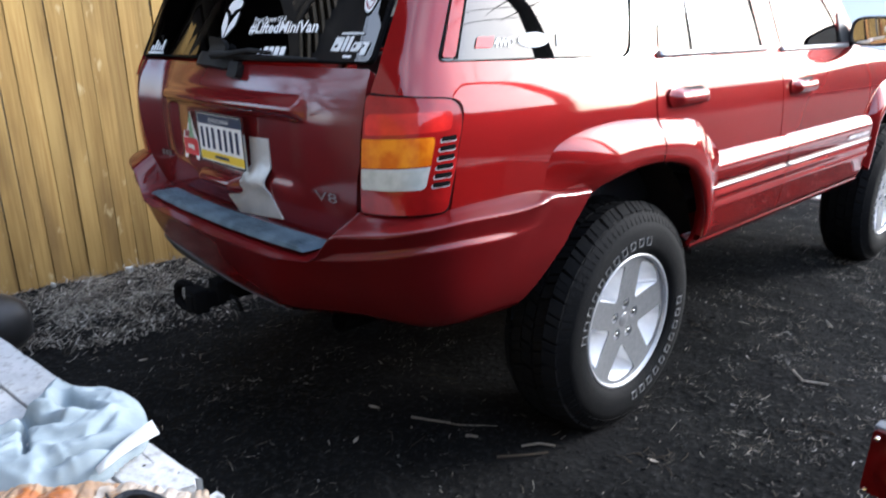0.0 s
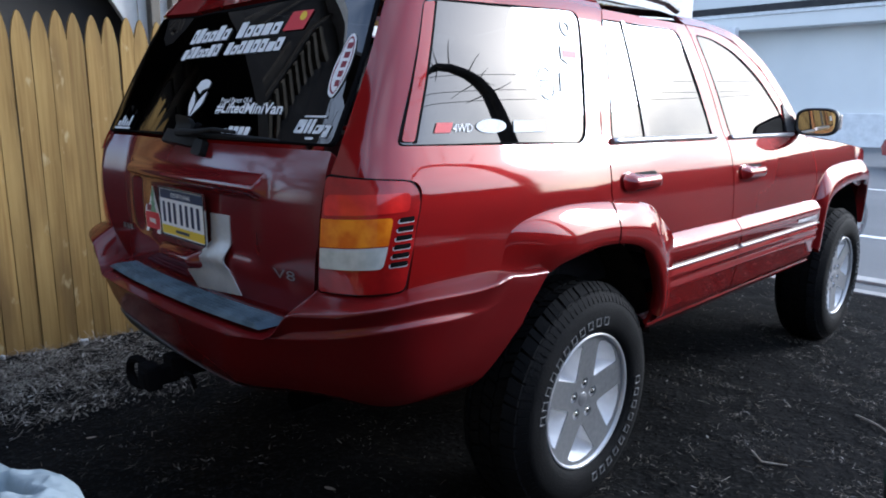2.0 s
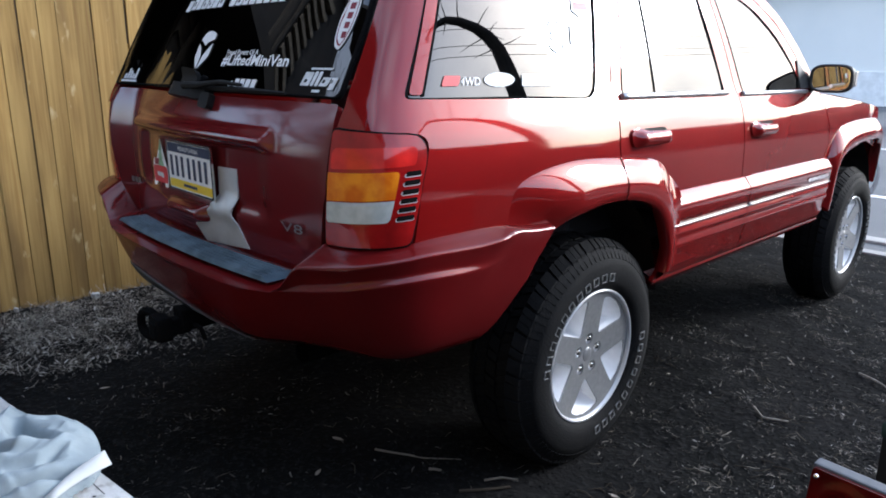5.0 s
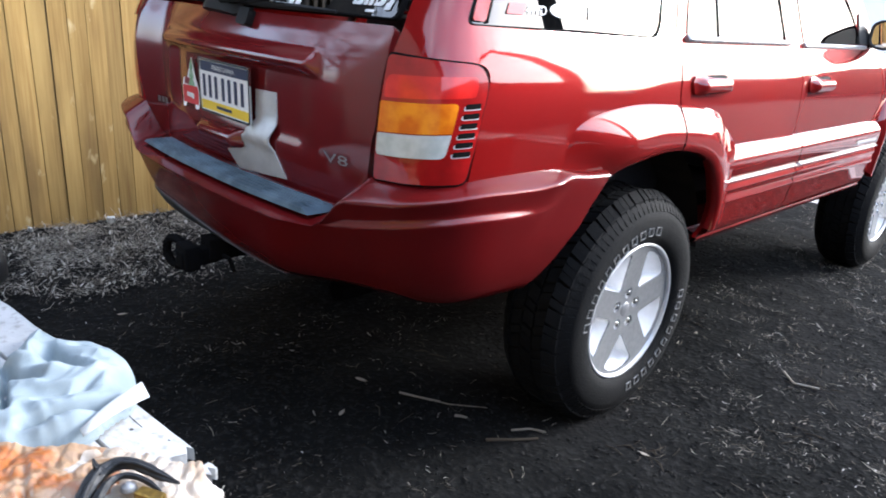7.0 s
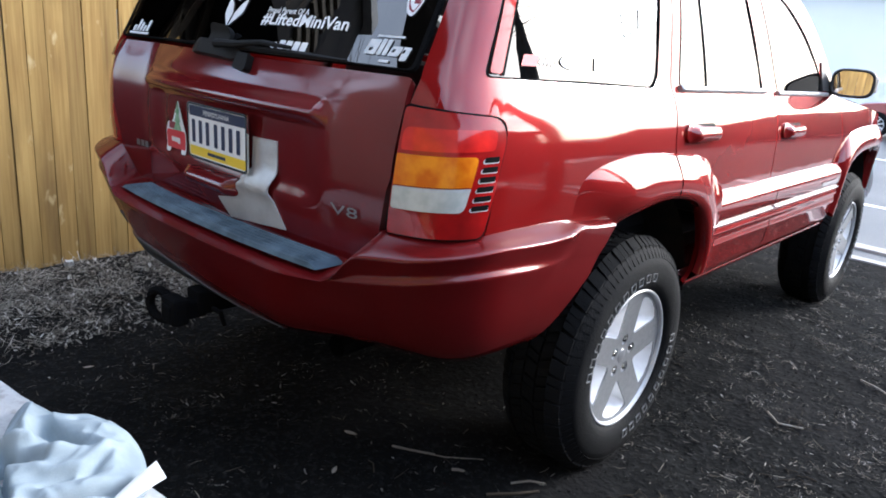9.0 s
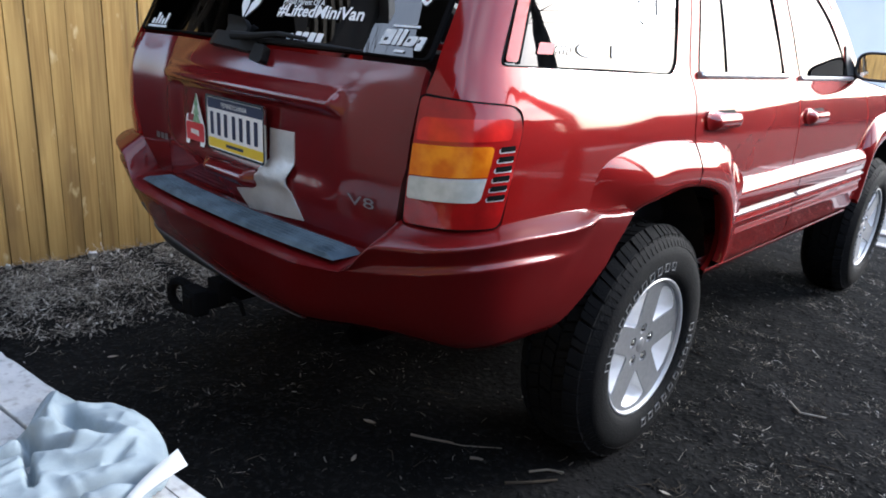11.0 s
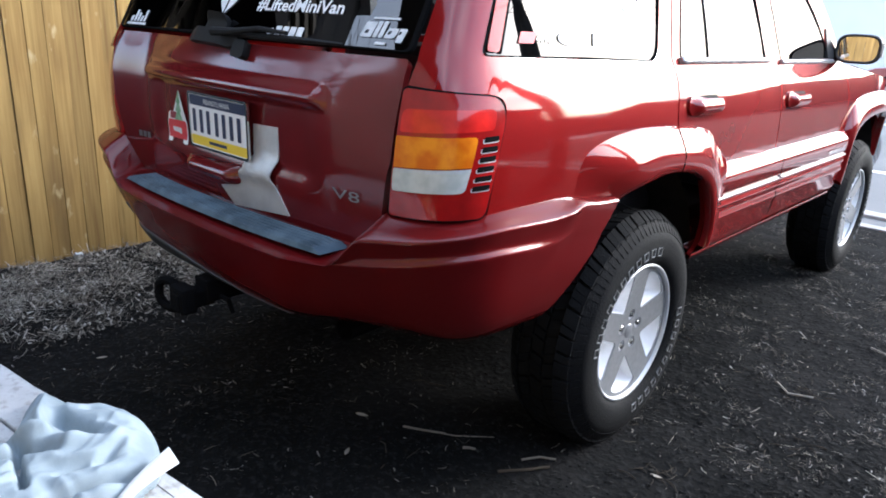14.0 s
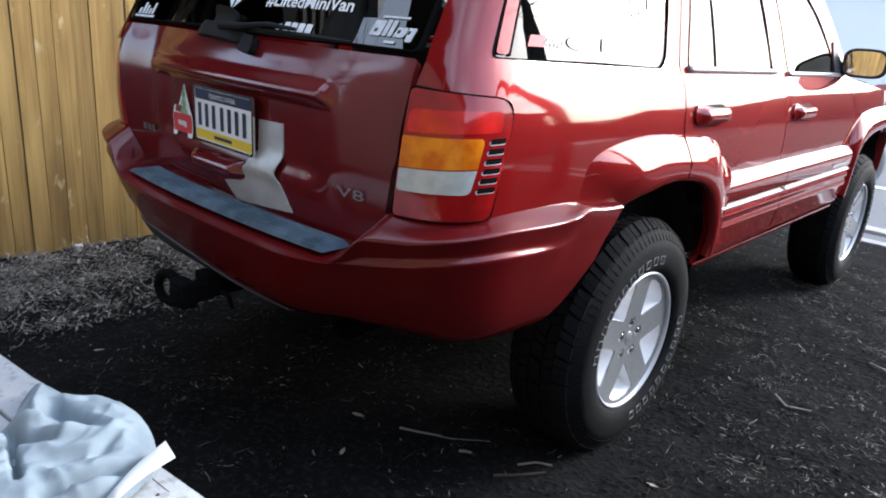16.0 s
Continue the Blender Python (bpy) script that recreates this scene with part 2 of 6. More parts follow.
def pieces(name, stops, rough=0.9):
    """Loose pieces, each of its own tone."""
    m = mat(name, stops[0][1], rough, spec=0.15)
    n, l = m.node_tree.nodes, m.node_tree.links
    g, ramp = n.new("ShaderNodeNewGeometry"), n.new("ShaderNodeValToRGB")
    ramp.color_ramp.interpolation = "CONSTANT"
    while len(ramp.color_ramp.elements) < len(stops):
        ramp.color_ramp.elements.new(0.5)
    for e, (at, c) in zip(ramp.color_ramp.elements, stops):
        e.position, e.color = at, (*c, 1)
    l.new(g.outputs["Random Per Island"], ramp.inputs[0])
    l.new(ramp.outputs[0], n["Principled BSDF"].inputs["Base Color"])
    return m


CHIPS = pieces("wood_chips", [(0.0, (0.010, 0.0094, 0.0086)), (0.34, (0.026, 0.024, 0.021)), (0.60, (0.072, 0.065, 0.056)), (0.82, (0.17, 0.157, 0.14)), (0.96, (0.38, 0.365, 0.34))])
CRUMB = pieces("soil_crumbs", [(0.0, (0.0034, 0.0035, 0.0037)), (0.4, (0.0066, 0.0066, 0.0067)), (0.75, (0.0125, 0.0120, 0.0115)), (0.93, (0.024, 0.023, 0.022))])
HEAP_STRAW = pieces("grey_heap_straw", [(0.0, (0.09, 0.080, 0.066)), (0.3, (0.20, 0.18, 0.15)), (0.6, (0.34, 0.31, 0.265)), (0.88, (0.52, 0.49, 0.44))])
HEAP_CHIPS = pieces("grey_heap_chips", [(0.0, (0.03, 0.026, 0.022)), (0.3, (0.09, 0.080, 0.068)), (0.55, (0.18, 0.165, 0.14)), (0.8, (0.33, 0.31, 0.27)), (0.93, (0.50, 0.48, 0.44))])
PALE_STALK = mat("pale_dry_stalk", (0.36, 0.33, 0.28), 0.85, vary=(0.22, 0.195, 0.16), scale=60)
STRAW = pieces("dry_straw", [(0.0, (0.045, 0.037, 0.028)), (0.35, (0.11, 0.094, 0.072)), (0.68, (0.22, 0.195, 0.155)), (0.90, (0.42, 0.39, 0.33))])
BAG = mat("printed_plastic_wrap", (0.30, 0.19, 0.11), 0.35, 0.0, 0.25, (0.29, 0.095, 0.022), 11, bump=0.3, bump_scale=45, spread=(0.48, 0.56))
CREAM = mat("cream_plastic_wrap", (0.47, 0.42, 0.36), 0.35, 0.0, 0.3, (0.37, 0.27, 0.18), 22, bump=0.3, bump_scale=60)
STRAP = mat("glossy_black_strap", (0.007, 0.0075, 0.009), 0.42, 0.0, 0.0, (0.014, 0.015, 0.017), 60, bump=0.3, bump_scale=120, spec=0.35)
BRASS = mat("brass", (0.36, 0.23, 0.05), 0.35, 0.9, vary=(0.2, 0.12, 0.03), scale=90)
DRY_LEAF = mat("dry_leaf", (0.30, 0.27, 0.23), 0.8, vary=(0.2, 0.17, 0.13), scale=60)
BARK = mat("grey_bark", (0.05, 0.045, 0.04), 0.9, vary=(0.09, 0.08, 0.07), scale=20)
WIRE = mat("black_cable", (0.01, 0.01, 0.01), 0.6)
FAR_RED = mat("far_red_paint", (0.20, 0.008, 0.015), 0.35, 0.2, 1.0)
OLD_WHITE = mat("weathered_white_boards", (0.78, 0.78, 0.76), 0.8, vary=(0.62, 0.62, 0.60), scale=5)
CEDAR = wood("stained_cedar", (0.36, 0.240, 0.082), (0.245, 0.150, 0.047), (0.50, 0.39, 0.20))


# ---- building helpers ----
def mesh_of(name, bm, material, smooth=False):
    me = bpy.data.meshes.new(name)
    bm.normal_update()
    bm.to_mesh(me)
    bm.free()
    if material:
        me.materials.append(material)
    if smooth:
        me.shade_smooth()
    return me


def part(name, bm, material, parent=None, label="", smooth=False):
    ob = new(name, mesh_of(name, bm, material, smooth))
    ob.parent = parent
    return tagged(ob, label)


def thing(name, label, category, at=(0, 0, 0), group="", kind=""):
    ob = new(name)
    ob.location = at
    return tagged(ob, label, category, group, kind)


def box(x0, y0, z0, x1, y1, z1, bevel=0.0, bm=None):
    """A block between two corners, with worn edges."""
    own = bmesh.new()
    bmesh.ops.create_cube(own, size=1, matrix=Matrix.LocRotScale(((x0 + x1) / 2, (y0 + y1) / 2, (z0 + z1) / 2), None, (x1 - x0, y1 - y0, z1 - z0)))
    if bevel:
        bmesh.ops.bevel(own, geom=own.edges[:], offset=bevel, segments=2, affect="EDGES", profile=0.6)
    return join(bm, own)


def join(bm, own):
    if bm is None:
        return own
    me = bpy.data.meshes.new("spare")
    own.to_mesh(me)
    own.free()
    bm.from_mesh(me)
    bpy.data.meshes.remove(me)
    return bm


def moved(bm, m):
    bmesh.ops.transform(bm, matrix=m, verts=bm.verts[:])
    return bm


def turned(profile, n=64, axis="x", closed=False):
    """A body of revolution: profile of (along, radius) about the x axis."""
    bm = bmesh.new()
    rings = []
    for k in range(n):
        a = 2 * math.pi * k / n
        rings.append([bm.verts.new((p, r * math.cos(a), r * math.sin(a))) for p, r in profile])
    m = len(profile)
    for k in range(n):
        for j in range(m if closed else m - 1):
            bm.faces.new((rings[k][j], rings[k][(j + 1) % m], rings[(k + 1) % n][(j + 1) % m], rings[(k + 1) % n][j]))
    bmesh.ops.recalc_face_normals(bm, faces=bm.faces[:])
    return bm


def tube(points, radius, n=10, caps=True):
    """A round bar along points; radius may be a list."""
    bm = bmesh.new()
    pts = [Vector(p) for p in points]
    rad = radius if isinstance(radius, (list, tuple)) else [radius] * len(pts)
    rings, up = [], Vector((0.13, 0.27, 0.95)).normalized()
    for k, p in enumerate(pts):
        d = (pts[min(k + 1, len(pts) - 1)] - pts[max(k - 1, 0)]).normalized()
        a = d.cross(up).normalized()
        b = d.cross(a)
        rings.append([bm.verts.new(p + rad[k] * (a * math.cos(2 * math.pi * j / n) + b * math.sin(2 * math.pi * j / n))) for j in range(n)])
    for r0, r1 in zip(rings, rings[1:]):
        for j in range(n):
            bm.faces.new((r0[j], r0[(j + 1) % n], r1[(j + 1) % n], r1[j]))
    if caps:
        bm.faces.new(rings[0][::-1])
        bm.faces.new(rings[-1])
    bmesh.ops.recalc_face_normals(bm, faces=bm.faces[:])
    return bm


def rounded(points):
    """A closed outline from corners (u, v, radius)."""
    out, n = [], len(points)
    for k in range(n):
        u, v, r = (*points[k], 0.0)[:3]
        p, a, b = Vector((u, v)), Vector(points[k - 1][:2]), Vector(points[(k + 1) % n][:2])
        if r <= 0:
            out.append(p)
            continue
        da, db = (a - p), (b - p)
        r1 = min(r, da.length * 0.48, db.length * 0.48)
        p0, p1 = p + da.normalized() * r1, p + db.normalized() * r1
        for j in range(7):
            t = j / 6
            out.append(p0 * (1 - t) ** 2 + p * 2 * t * (1 - t) + p1 * t * t)
    return out


def dense(outline, step):
    out = []
    for a, b in zip(outline, outline[1:] + outline[:1]):
        k = max(1, math.ceil((b - a).length / step))
        out += [a + (b - a) * j / k for j in range(k)]
    return out


def inside(p, poly):
    c = False
    for a, b in zip(poly, poly[1:] + poly[:1]):
        if (a.y > p.y) != (b.y > p.y) and p.x < (b.x - a.x) * (p.y - a.y) / (b.y - a.y) + a.x:
            c = not c
    return c


def sheet(outline, surface, holes=(), step=0.03, depth=0.015):
    """A panel over an outline (u, v) laid on surface(u, v, out), with its edges turned in by depth."""
    outer = dense(outline, step)
    inner = [dense(h, step) for h in holes]
    us, vs = [p.x for p in outer], [p.y for p in outer]
    pts, edges = [], []
    for lp in [outer, *inner]:
        b = len(pts)
        pts += lp
        edges += [(b + k, b + (k + 1) % len(lp)) for k in range(len(lp))]
    rim = np.array([(p.x, p.y) for p in pts])
    u = min(us) + step / 2
    while u < max(us):
        v = min(vs) + step / 2
        while v < max(vs):
            p = Vector((u, v))
            if np.min(np.hypot(rim[:, 0] - u, rim[:, 1] - v)) > step * 0.55 and inside(p, outer) and not any(inside(p, h) for h in inner):
                pts.append(p)
            v += step
        u += step
    v2, _, faces, *_ = geometry.delaunay_2d_cdt(pts, edges, [], 0, 1e-7)
    bm = bmesh.new()
    vs3 = [bm.verts.new(surface(p.x, p.y, 0.0)) for p in v2]
    for f in faces:
        c = sum((v2[k] for k in f), Vector((0, 0))) / len(f)
        area = abs((v2[f[1]] - v2[f[0]]).cross(v2[f[2]] - v2[f[0]]))
        if area > step * step * 0.004 and inside(c, outer) and not any(inside(c, h) for h in inner):
            bm.faces.new([vs3[k] for k in f])
    bmesh.ops.delete(bm, geom=[v for v in bm.verts if not v.link_faces], context="VERTS")
    if depth:
        look_up = {id(v): p for v, p in zip(vs3, v2) if v.is_valid}
        rimmed = [e for e in bm.edges if e.is_boundary]
        low = {}
        for e in rimmed:
            for v in e.verts:
                if v not in low:
                    p = look_up[id(v)]
                    low[v] = bm.verts.new(surface(p.x, p.y, -depth))
        for e in rimmed:
            a, b = e.verts
            f = e.link_faces[0]
            ls = [l for l in f.loops if l.edge == e][0]
            a, b = ls.vert, ls.link_loop_next.vert
            nf = bm.faces.new((b, a, low[a], low[b]))
            e.smooth = False
    for f in bm.faces:
        f.smooth = True
    if depth:
        bm.normal_update()
        for v in low:
            for e in v.link_edges:
                if e.calc_face_angle(0.0) > 0.7:
                    e.smooth = False
    return bm


# ---- the body's skin: s runs from the middle of the tail round the corner and forward, z up ----
def ease(table, v):
    """Smooth curve through (v, value) pairs."""
    if v <= table[0][0]:
        return table[0][1]
    for (a, fa), (b, fb), k in zip(table, table[1:], range(len(table))):
        if v <= b:
            before = table[k - 1] if k else (2 * a - b, 2 * fa - fb)
            after = table[k + 2] if k + 2 < len(table) else (2 * b - a, 2 * fb - fa)
            ma = (fb - before[1]) / (b - before[0]) * (b - a)
            mb = (after[1] - fa) / (after[0] - a) * (b - a)
            u = (v - a) / (b - a)
            return ((2 * u - 3) * u * u + 1) * fa + ((u - 2) * u + 1) * u * ma + (3 - 2 * u) * u * u * fb + (u - 1) * u * u * mb
    return table[-1][1]


HALF, TAIL = 0.872, -0.948
SIDE = [(0.52, 0.820), (0.60, 0.856), (0.80, 0.870), (1.00, 0.872), (1.10, 0.866), (1.18, 0.850), (1.235, 0.826), (1.27, 0.810), (1.45, 0.762), (1.62, 0.706), (1.70, 0.668), (1.75, 0.61)]
REAR = [(0.50, -0.86), (0.70, -0.905), (0.80, -0.925), (0.90, -0.940), (1.00, -0.948), (1.12, -0.945), (1.20, -0.930), (1.255, -0.908), (1.30, -0.885), (1.50, -0.785), (1.66, -0.70), (1.75, -0.63)]


def plan_curve():
    pts, x = [], 0.0
    corner_x, corner_y, rad = 0.655, -0.735, 0.165
    while x < corner_x:
        pts.append((x, TAIL + 0.055 * (x / 0.7) ** 2.4))
        x += 0.01
    y_in = TAIL + 0.055 * (corner_x / 0.7) ** 2.4
    wide = HALF - 0.04 * (0.835 / 0.9) ** 2
    for k in range(0, 31):
        a = radians(90 * k / 30)
        pts.append((corner_x + (wide - corner_x) * math.sin(a) ** 0.82, corner_y - (corner_y - y_in) * math.cos(a) ** 0.82))
    y = corner_y + 0.01
    while y < 3.46:
        x = HALF - 0.04 * max(0.0, (0.1 - y) / 0.9) ** 2 - 0.16 * max(0.0, (y - 2.5) / 0.9) ** 2.5
        pts.append((x, y))
        y += 0.01
    out, s = [], 0.0
    for k, p in enumerate(pts):
        if k:
            s += math.hypot(p[0] - pts[k - 1][0], p[1] - pts[k - 1][1])
        out.append((s, *p))
    return out


PLAN = plan_curve()
PLAN_S = np.array([p[0] for p in PLAN])
PLAN_X = np.array([p[1] for p in PLAN])
PLAN_Y = np.array([p[2] for p in PLAN])
for _ in range(50):
    PLAN_X[1:-1] = (PLAN_X[:-2] + 2 * PLAN_X[1:-1] + PLAN_X[2:]) / 4
    PLAN_Y[1:-1] = (PLAN_Y[:-2] + 2 * PLAN_Y[1:-1] + PLAN_Y[2:]) / 4


def skin(s, z, out=0.0):
    """The point of the right half of the body's skin at (s, z), moved outwards by out; a negative s is the left half."""
    def at(sa, za):
        cx, cy = np.interp(abs(sa), PLAN_S, PLAN_X), np.interp(abs(sa), PLAN_S, PLAN_Y)
        x = cx * ease(SIDE, za) / HALF
        y = cy if cy > 0 else cy * ease(REAR, za) / TAIL
        if sa < 0:
            y -= 0.064 * soft(cx, 0.44, 0.76) * soft(-cy, 0.15, 0.70)
        return Vector((math.copysign(x, sa) if sa else 0.0, y, za))
    p = at(s, z)
    if out:
        e = 0.012
        n = (at(s + e, z) - at(s - e, z)).cross(at(s, z + e) - at(s, z - e)).normalized()
        p = p - n * out if n.dot(Vector((p.x, min(p.y, 0.0), 0.0))) < 0 else p + n * out
    return p


# ---- the car ----
def soft(v, a, b):
    t = min(1.0, max(0.0, (v - a) / (b - a)))
    return t * t * (3 - 2 * t)


SH = 1.678                                         # s on the side is y + SH
car = thing("sport_utility_vehicle", "lifted dark red sport utility vehicle with silver-taped tailgate on bare soil", "car")


def both(name, outline, material, holes=(), label="", step=0.03, depth=0.015, surface=skin, parent=None, sides=(1, -1)):
    """A panel on the right side, and its twin on the left."""
    made = []
    for side in sides:
        o = [Vector((p.x * side, p.y)) for p in outline]
        h = [[Vector((p.x * side, p.y)) for p in q] for q in holes]
        made.append(part(name, sheet(o, surface, h, step, depth), material, parent or car, label))
    return made


def raised(k):
    return lambda s, z, out: skin(s, z, out + k)


def band(rows, k0, k1, n, profile, side=1, fade=0.0, fill=0.0):
    """A strip whose two edges run through rows of (outer s, z, inner s, z); profile: (share across, out)."""
    bm = bmesh.new()
    tabs = [[(k, r[j]) for k, r in enumerate(rows)] for j in range(4)]
    grid = []
    for i in range(n + 1):
        k = k0 + (k1 - k0) * i / n
        a, b, c, d = (ease(t, k) for t in tabs)
        grid.append([bm.verts.new(skin(side * (a + (c - a) * w), b + (d - b) * w, max(out * (soft(k, -0.3, fade) if fade else 1.0), (fill * soft(k, 5.0, 6.0) if w < 0.6 else -1.0)))) for w, out in profile])
    for r0, r1 in zip(grid, grid[1:]):
        for j in range(len(profile) - 1):
            f = bm.faces.new((r0[j], r0[j + 1], r1[j + 1], r1[j]) if side < 0 else (r0[j], r1[j], r1[j + 1], r0[j + 1]))
            f.smooth = True
    bmesh.ops.recalc_face_normals(bm, faces=bm.faces[:])
    return bm


def strip(s0, s1, profile, side=1, n=24, caps=True):
    """A moulding along the side between s0 and s1; profile: (z, out)."""
    bm = bmesh.new()
    grid = [[bm.verts.new(skin(side * (s0 + (s1 - s0) * i / n), z, out)) for z, out in profile] for i in range(n + 1)]
    for r0, r1 in zip(grid, grid[1:]):
        for j in range(len(profile) - 1):
            bm.faces.new((r0[j], r1[j], r1[j + 1], r0[j + 1])).smooth = True
    for g in (grid[0], grid[-1]) if caps else ():
        bm.faces.new(g)
    bmesh.ops.recalc_face_normals(bm, faces=bm.faces[:])
    return bm


# outlines of the side
LAMP = rounded([(0.708, 1.192, 0.015), (0.970, 1.178, 0.07), (0.893, 0.918, 0.02), (0.657, 0.907, 0.012)])
QUARTER_GLASS = rounded([(0.892, 1.266, 0.02), (1.695, 1.254, 0.05), (1.80, 1.675, 0.05), (0.935, 1.645, 0.03)])
REAR_GLASS_R = rounded([(1.845, 1.264, 0.01), (2.60, 1.256, 0.015), (2.475, 1.672, 0.05), (1.93, 1.664, 0.02)])
REAR_GLASS_F = rounded([(2.765, 1.25, 0.01), (3.43, 1.262, 0.02), (3.36, 1.36, 0.05), (3.20, 1.50, 0.1), (2.98, 1.615, 0.12), (2.76, 1.662, 0.08), (2.625, 1.665, 0.02)])
quarter = rounded([(0.714, 1.199), (0.737, 1.25), (0.768, 1.45), (0.792, 1.64), (0.80, 1.735), (1.985, 1.735), (1.945, 1.68), (1.84, 1.535), (1.783, 1.262), (1.788, 1.226), (1.768, 1.07, 0.04), (1.845, 0.995), (1.88, 0.94), (1.60, 0.955), (1.46, 0.90),
                    (1.40, 0.875), (0.97, 0.875), (0.66, 0.875), (0.650, 0.895), (0.906, 0.906, 0.02), (0.979, 1.182, 0.052)])
rear_door = rounded([(1.795, 1.226), (1.776, 1.07, 0.04), (1.853, 0.995), (1.95, 0.935), (2.02, 0.875), (2.08, 0.79), (2.12, 0.71), (2.12, 0.62), (2.09, 0.575), (2.742, 0.568), (2.748, 0.776), (2.721, 0.926), (2.704, 1.16), (2.709, 1.23), (2.57, 1.70), (1.965, 1.70), (1.848, 1.535), (1.791, 1.262)])
front_door = rounded([(2.716, 1.23), (2.711, 1.16), (2.728, 0.926), (2.755, 0.776), (2.75, 0.568), (3.70, 0.56), (3.75, 0.75), (3.757, 0.92), (3.72, 1.082), (3.672, 1.154), (3.64, 1.24), (3.545, 1.262), (3.40, 1.41, 0.05), (3.22, 1.555, 0.1), (2.98, 1.665, 0.12), (2.76, 1.70, 0.08), (2.578, 1.70)])
pillar_a = rounded([(2.575, 1.704), (2.76, 1.704), (2.99, 1.668), (3.225, 1.56), (3.405, 1.415), (3.55, 1.267), (3.66, 1.255), (3.46, 1.45), (3.28, 1.60, 0.1), (3.02, 1.715, 0.1), (2.76, 1.742), (2.575, 1.742)])
fender = rounded([(3.763, 0.92), (3.757, 0.75), (3.80, 0.70), (3.95, 0.90), (4.37, 0.96), (4.77, 0.88), (4.85, 0.70), (5.02, 0.70), (5.05, 0.95), (5.02, 1.10), (4.4, 1.165), (3.66, 1.235), (3.648, 1.24), (3.68, 1.156), (3.728, 1.082)])

both("quarter_panel", quarter, PAINT, [QUARTER_GLASS])
for n_, o_, h_ in (("rear_side_door", rear_door, REAR_GLASS_R), ("front_side_door", front_door, REAR_GLASS_F)):
    doors = both(n_, o_, PAINT, [h_])
    if n_ == "rear_side_door":
        doors_rear = doors
    else:
        doors_front = doors
both("windscreen_pillar", pillar_a, PAINT, step=0.04)
both("front_fender", fender, PAINT)


def shrink(outline, k, toward=None):
    c = sum(outline, Vector((0, 0))) / len(outline)
    return [p + (c - p).normalized() * k for p in outline]


def gasket(outline, w, out=0.002):
    """A black rubber line round an opening."""
    big, small = dense(outline, 0.03), None
    bm = bmesh.new()
    c = sum(big, Vector((0, 0))) / len(big)
    rings = [[bm.verts.new(skin(p.x + (c.x - p.x) / (c - p).length * k, p.y + (c.y - p.y) / (c - p).length * k, o)) for p in big] for k, o in ((-0.002, -0.004), (0.002, out), (w, out), (w + 0.002, -0.007))]
    for a, b in zip(rings, rings[1:]):
        for j in range(len(big)):
            bm.faces.new((a[j], a[(j + 1) % len(big)], b[(j + 1) % len(big)], b[j]))
    bmesh.ops.recalc_face_normals(bm, faces=bm.faces[:])
    return bm


def glass(outline, material, parent, name="side_window", k=-0.006, label="", surface=None):
    return part(name, sheet(outline, surface or raised(k), (), 0.04, 0.0), material, parent, label)


def flat_pane(s, z, out):
    """Side glass: hardly bowed from belt to roof."""
    a, b, t = skin(s, 1.31), skin(s, 1.63), (z - 1.31) / 0.32
    return a + (b - a) * t + Vector(((out - 0.002 + 0.016 * t * (1 - t)) * (1 if s > 0 else -1), 0, 0))


def flip(outline, side):
    return [Vector((p.x * side, p.y)) for p in outline]


GASKET = SEAL
for i, side in enumerate((1, -1)):
    for outline, owner, w in ((QUARTER_GLASS, car, 0.006), (REAR_GLASS_R, doors_rear[i], 0.006), (REAR_GLASS_F, doors_front[i], 0.006)):
        glass(flip(outline, side), TINT_SIDE, owner, label="tinted side window reflecting the sky", surface=flat_pane).visible_shadow = False
        part("window_seal", gasket(flip(outline, side), w), GASKET, owner)

# wheel arch flares
PROFILE = [(0, -0.002), (0.06, 0.008), (0.30, 0.026), (0.52, 0.040), (0.62, 0.044), (0.85, 0.043), (0.97, 0.040), (1.0, 0.032), (1.0, -0.06)]
REAR_ARCH = [(1.235, 0.915, 1.43, 0.870), (1.29, 1.030, 1.50, 0.908), (1.50, 1.074, 1.632, 0.932), (1.76, 1.067, 1.758, 0.932), (1.99, 1.043, 1.896, 0.908), (2.09, 0.990, 1.986, 0.866), (2.14, 0.90, 2.052, 0.794), (2.155, 0.75, 2.09, 0.71), (2.155, 0.65, 2.09, 0.632), (2.12, 0.56, 2.05, 0.56)]
FRONT_ARCH = [(3.745, 0.66, 3.83, 0.62), (3.755, 0.80, 3.83, 0.74), (3.775, 0.93, 3.85, 0.86), (3.87, 1.046, 3.93, 0.92), (4.06, 1.078, 4.10, 0.958), (4.37, 1.085, 4.37, 0.968), (4.66, 1.07, 4.62, 0.95), (4.86, 1.0, 4.78, 0.88), (4.95, 0.88, 4.86, 0.78), (4.97, 0.72, 4.87, 0.66)]
for i, side in enumerate((1, -1)):
    part("wheel_arch_flare", band(REAR_ARCH, 0, 3.02, 26, PROFILE, side, 1.7), PAINT, car)
    part("wheel_arch_flare", band(REAR_ARCH, 3.07, 8.1, 40, PROFILE[:-1] + [(1.0, 0.012)], side, 0.0, 0.0362), PAINT, doors_rear[i])
    part("wheel_arch_flare", band(FRONT_ARCH, 0, 9, 60, PROFILE, side), PAINT, car)

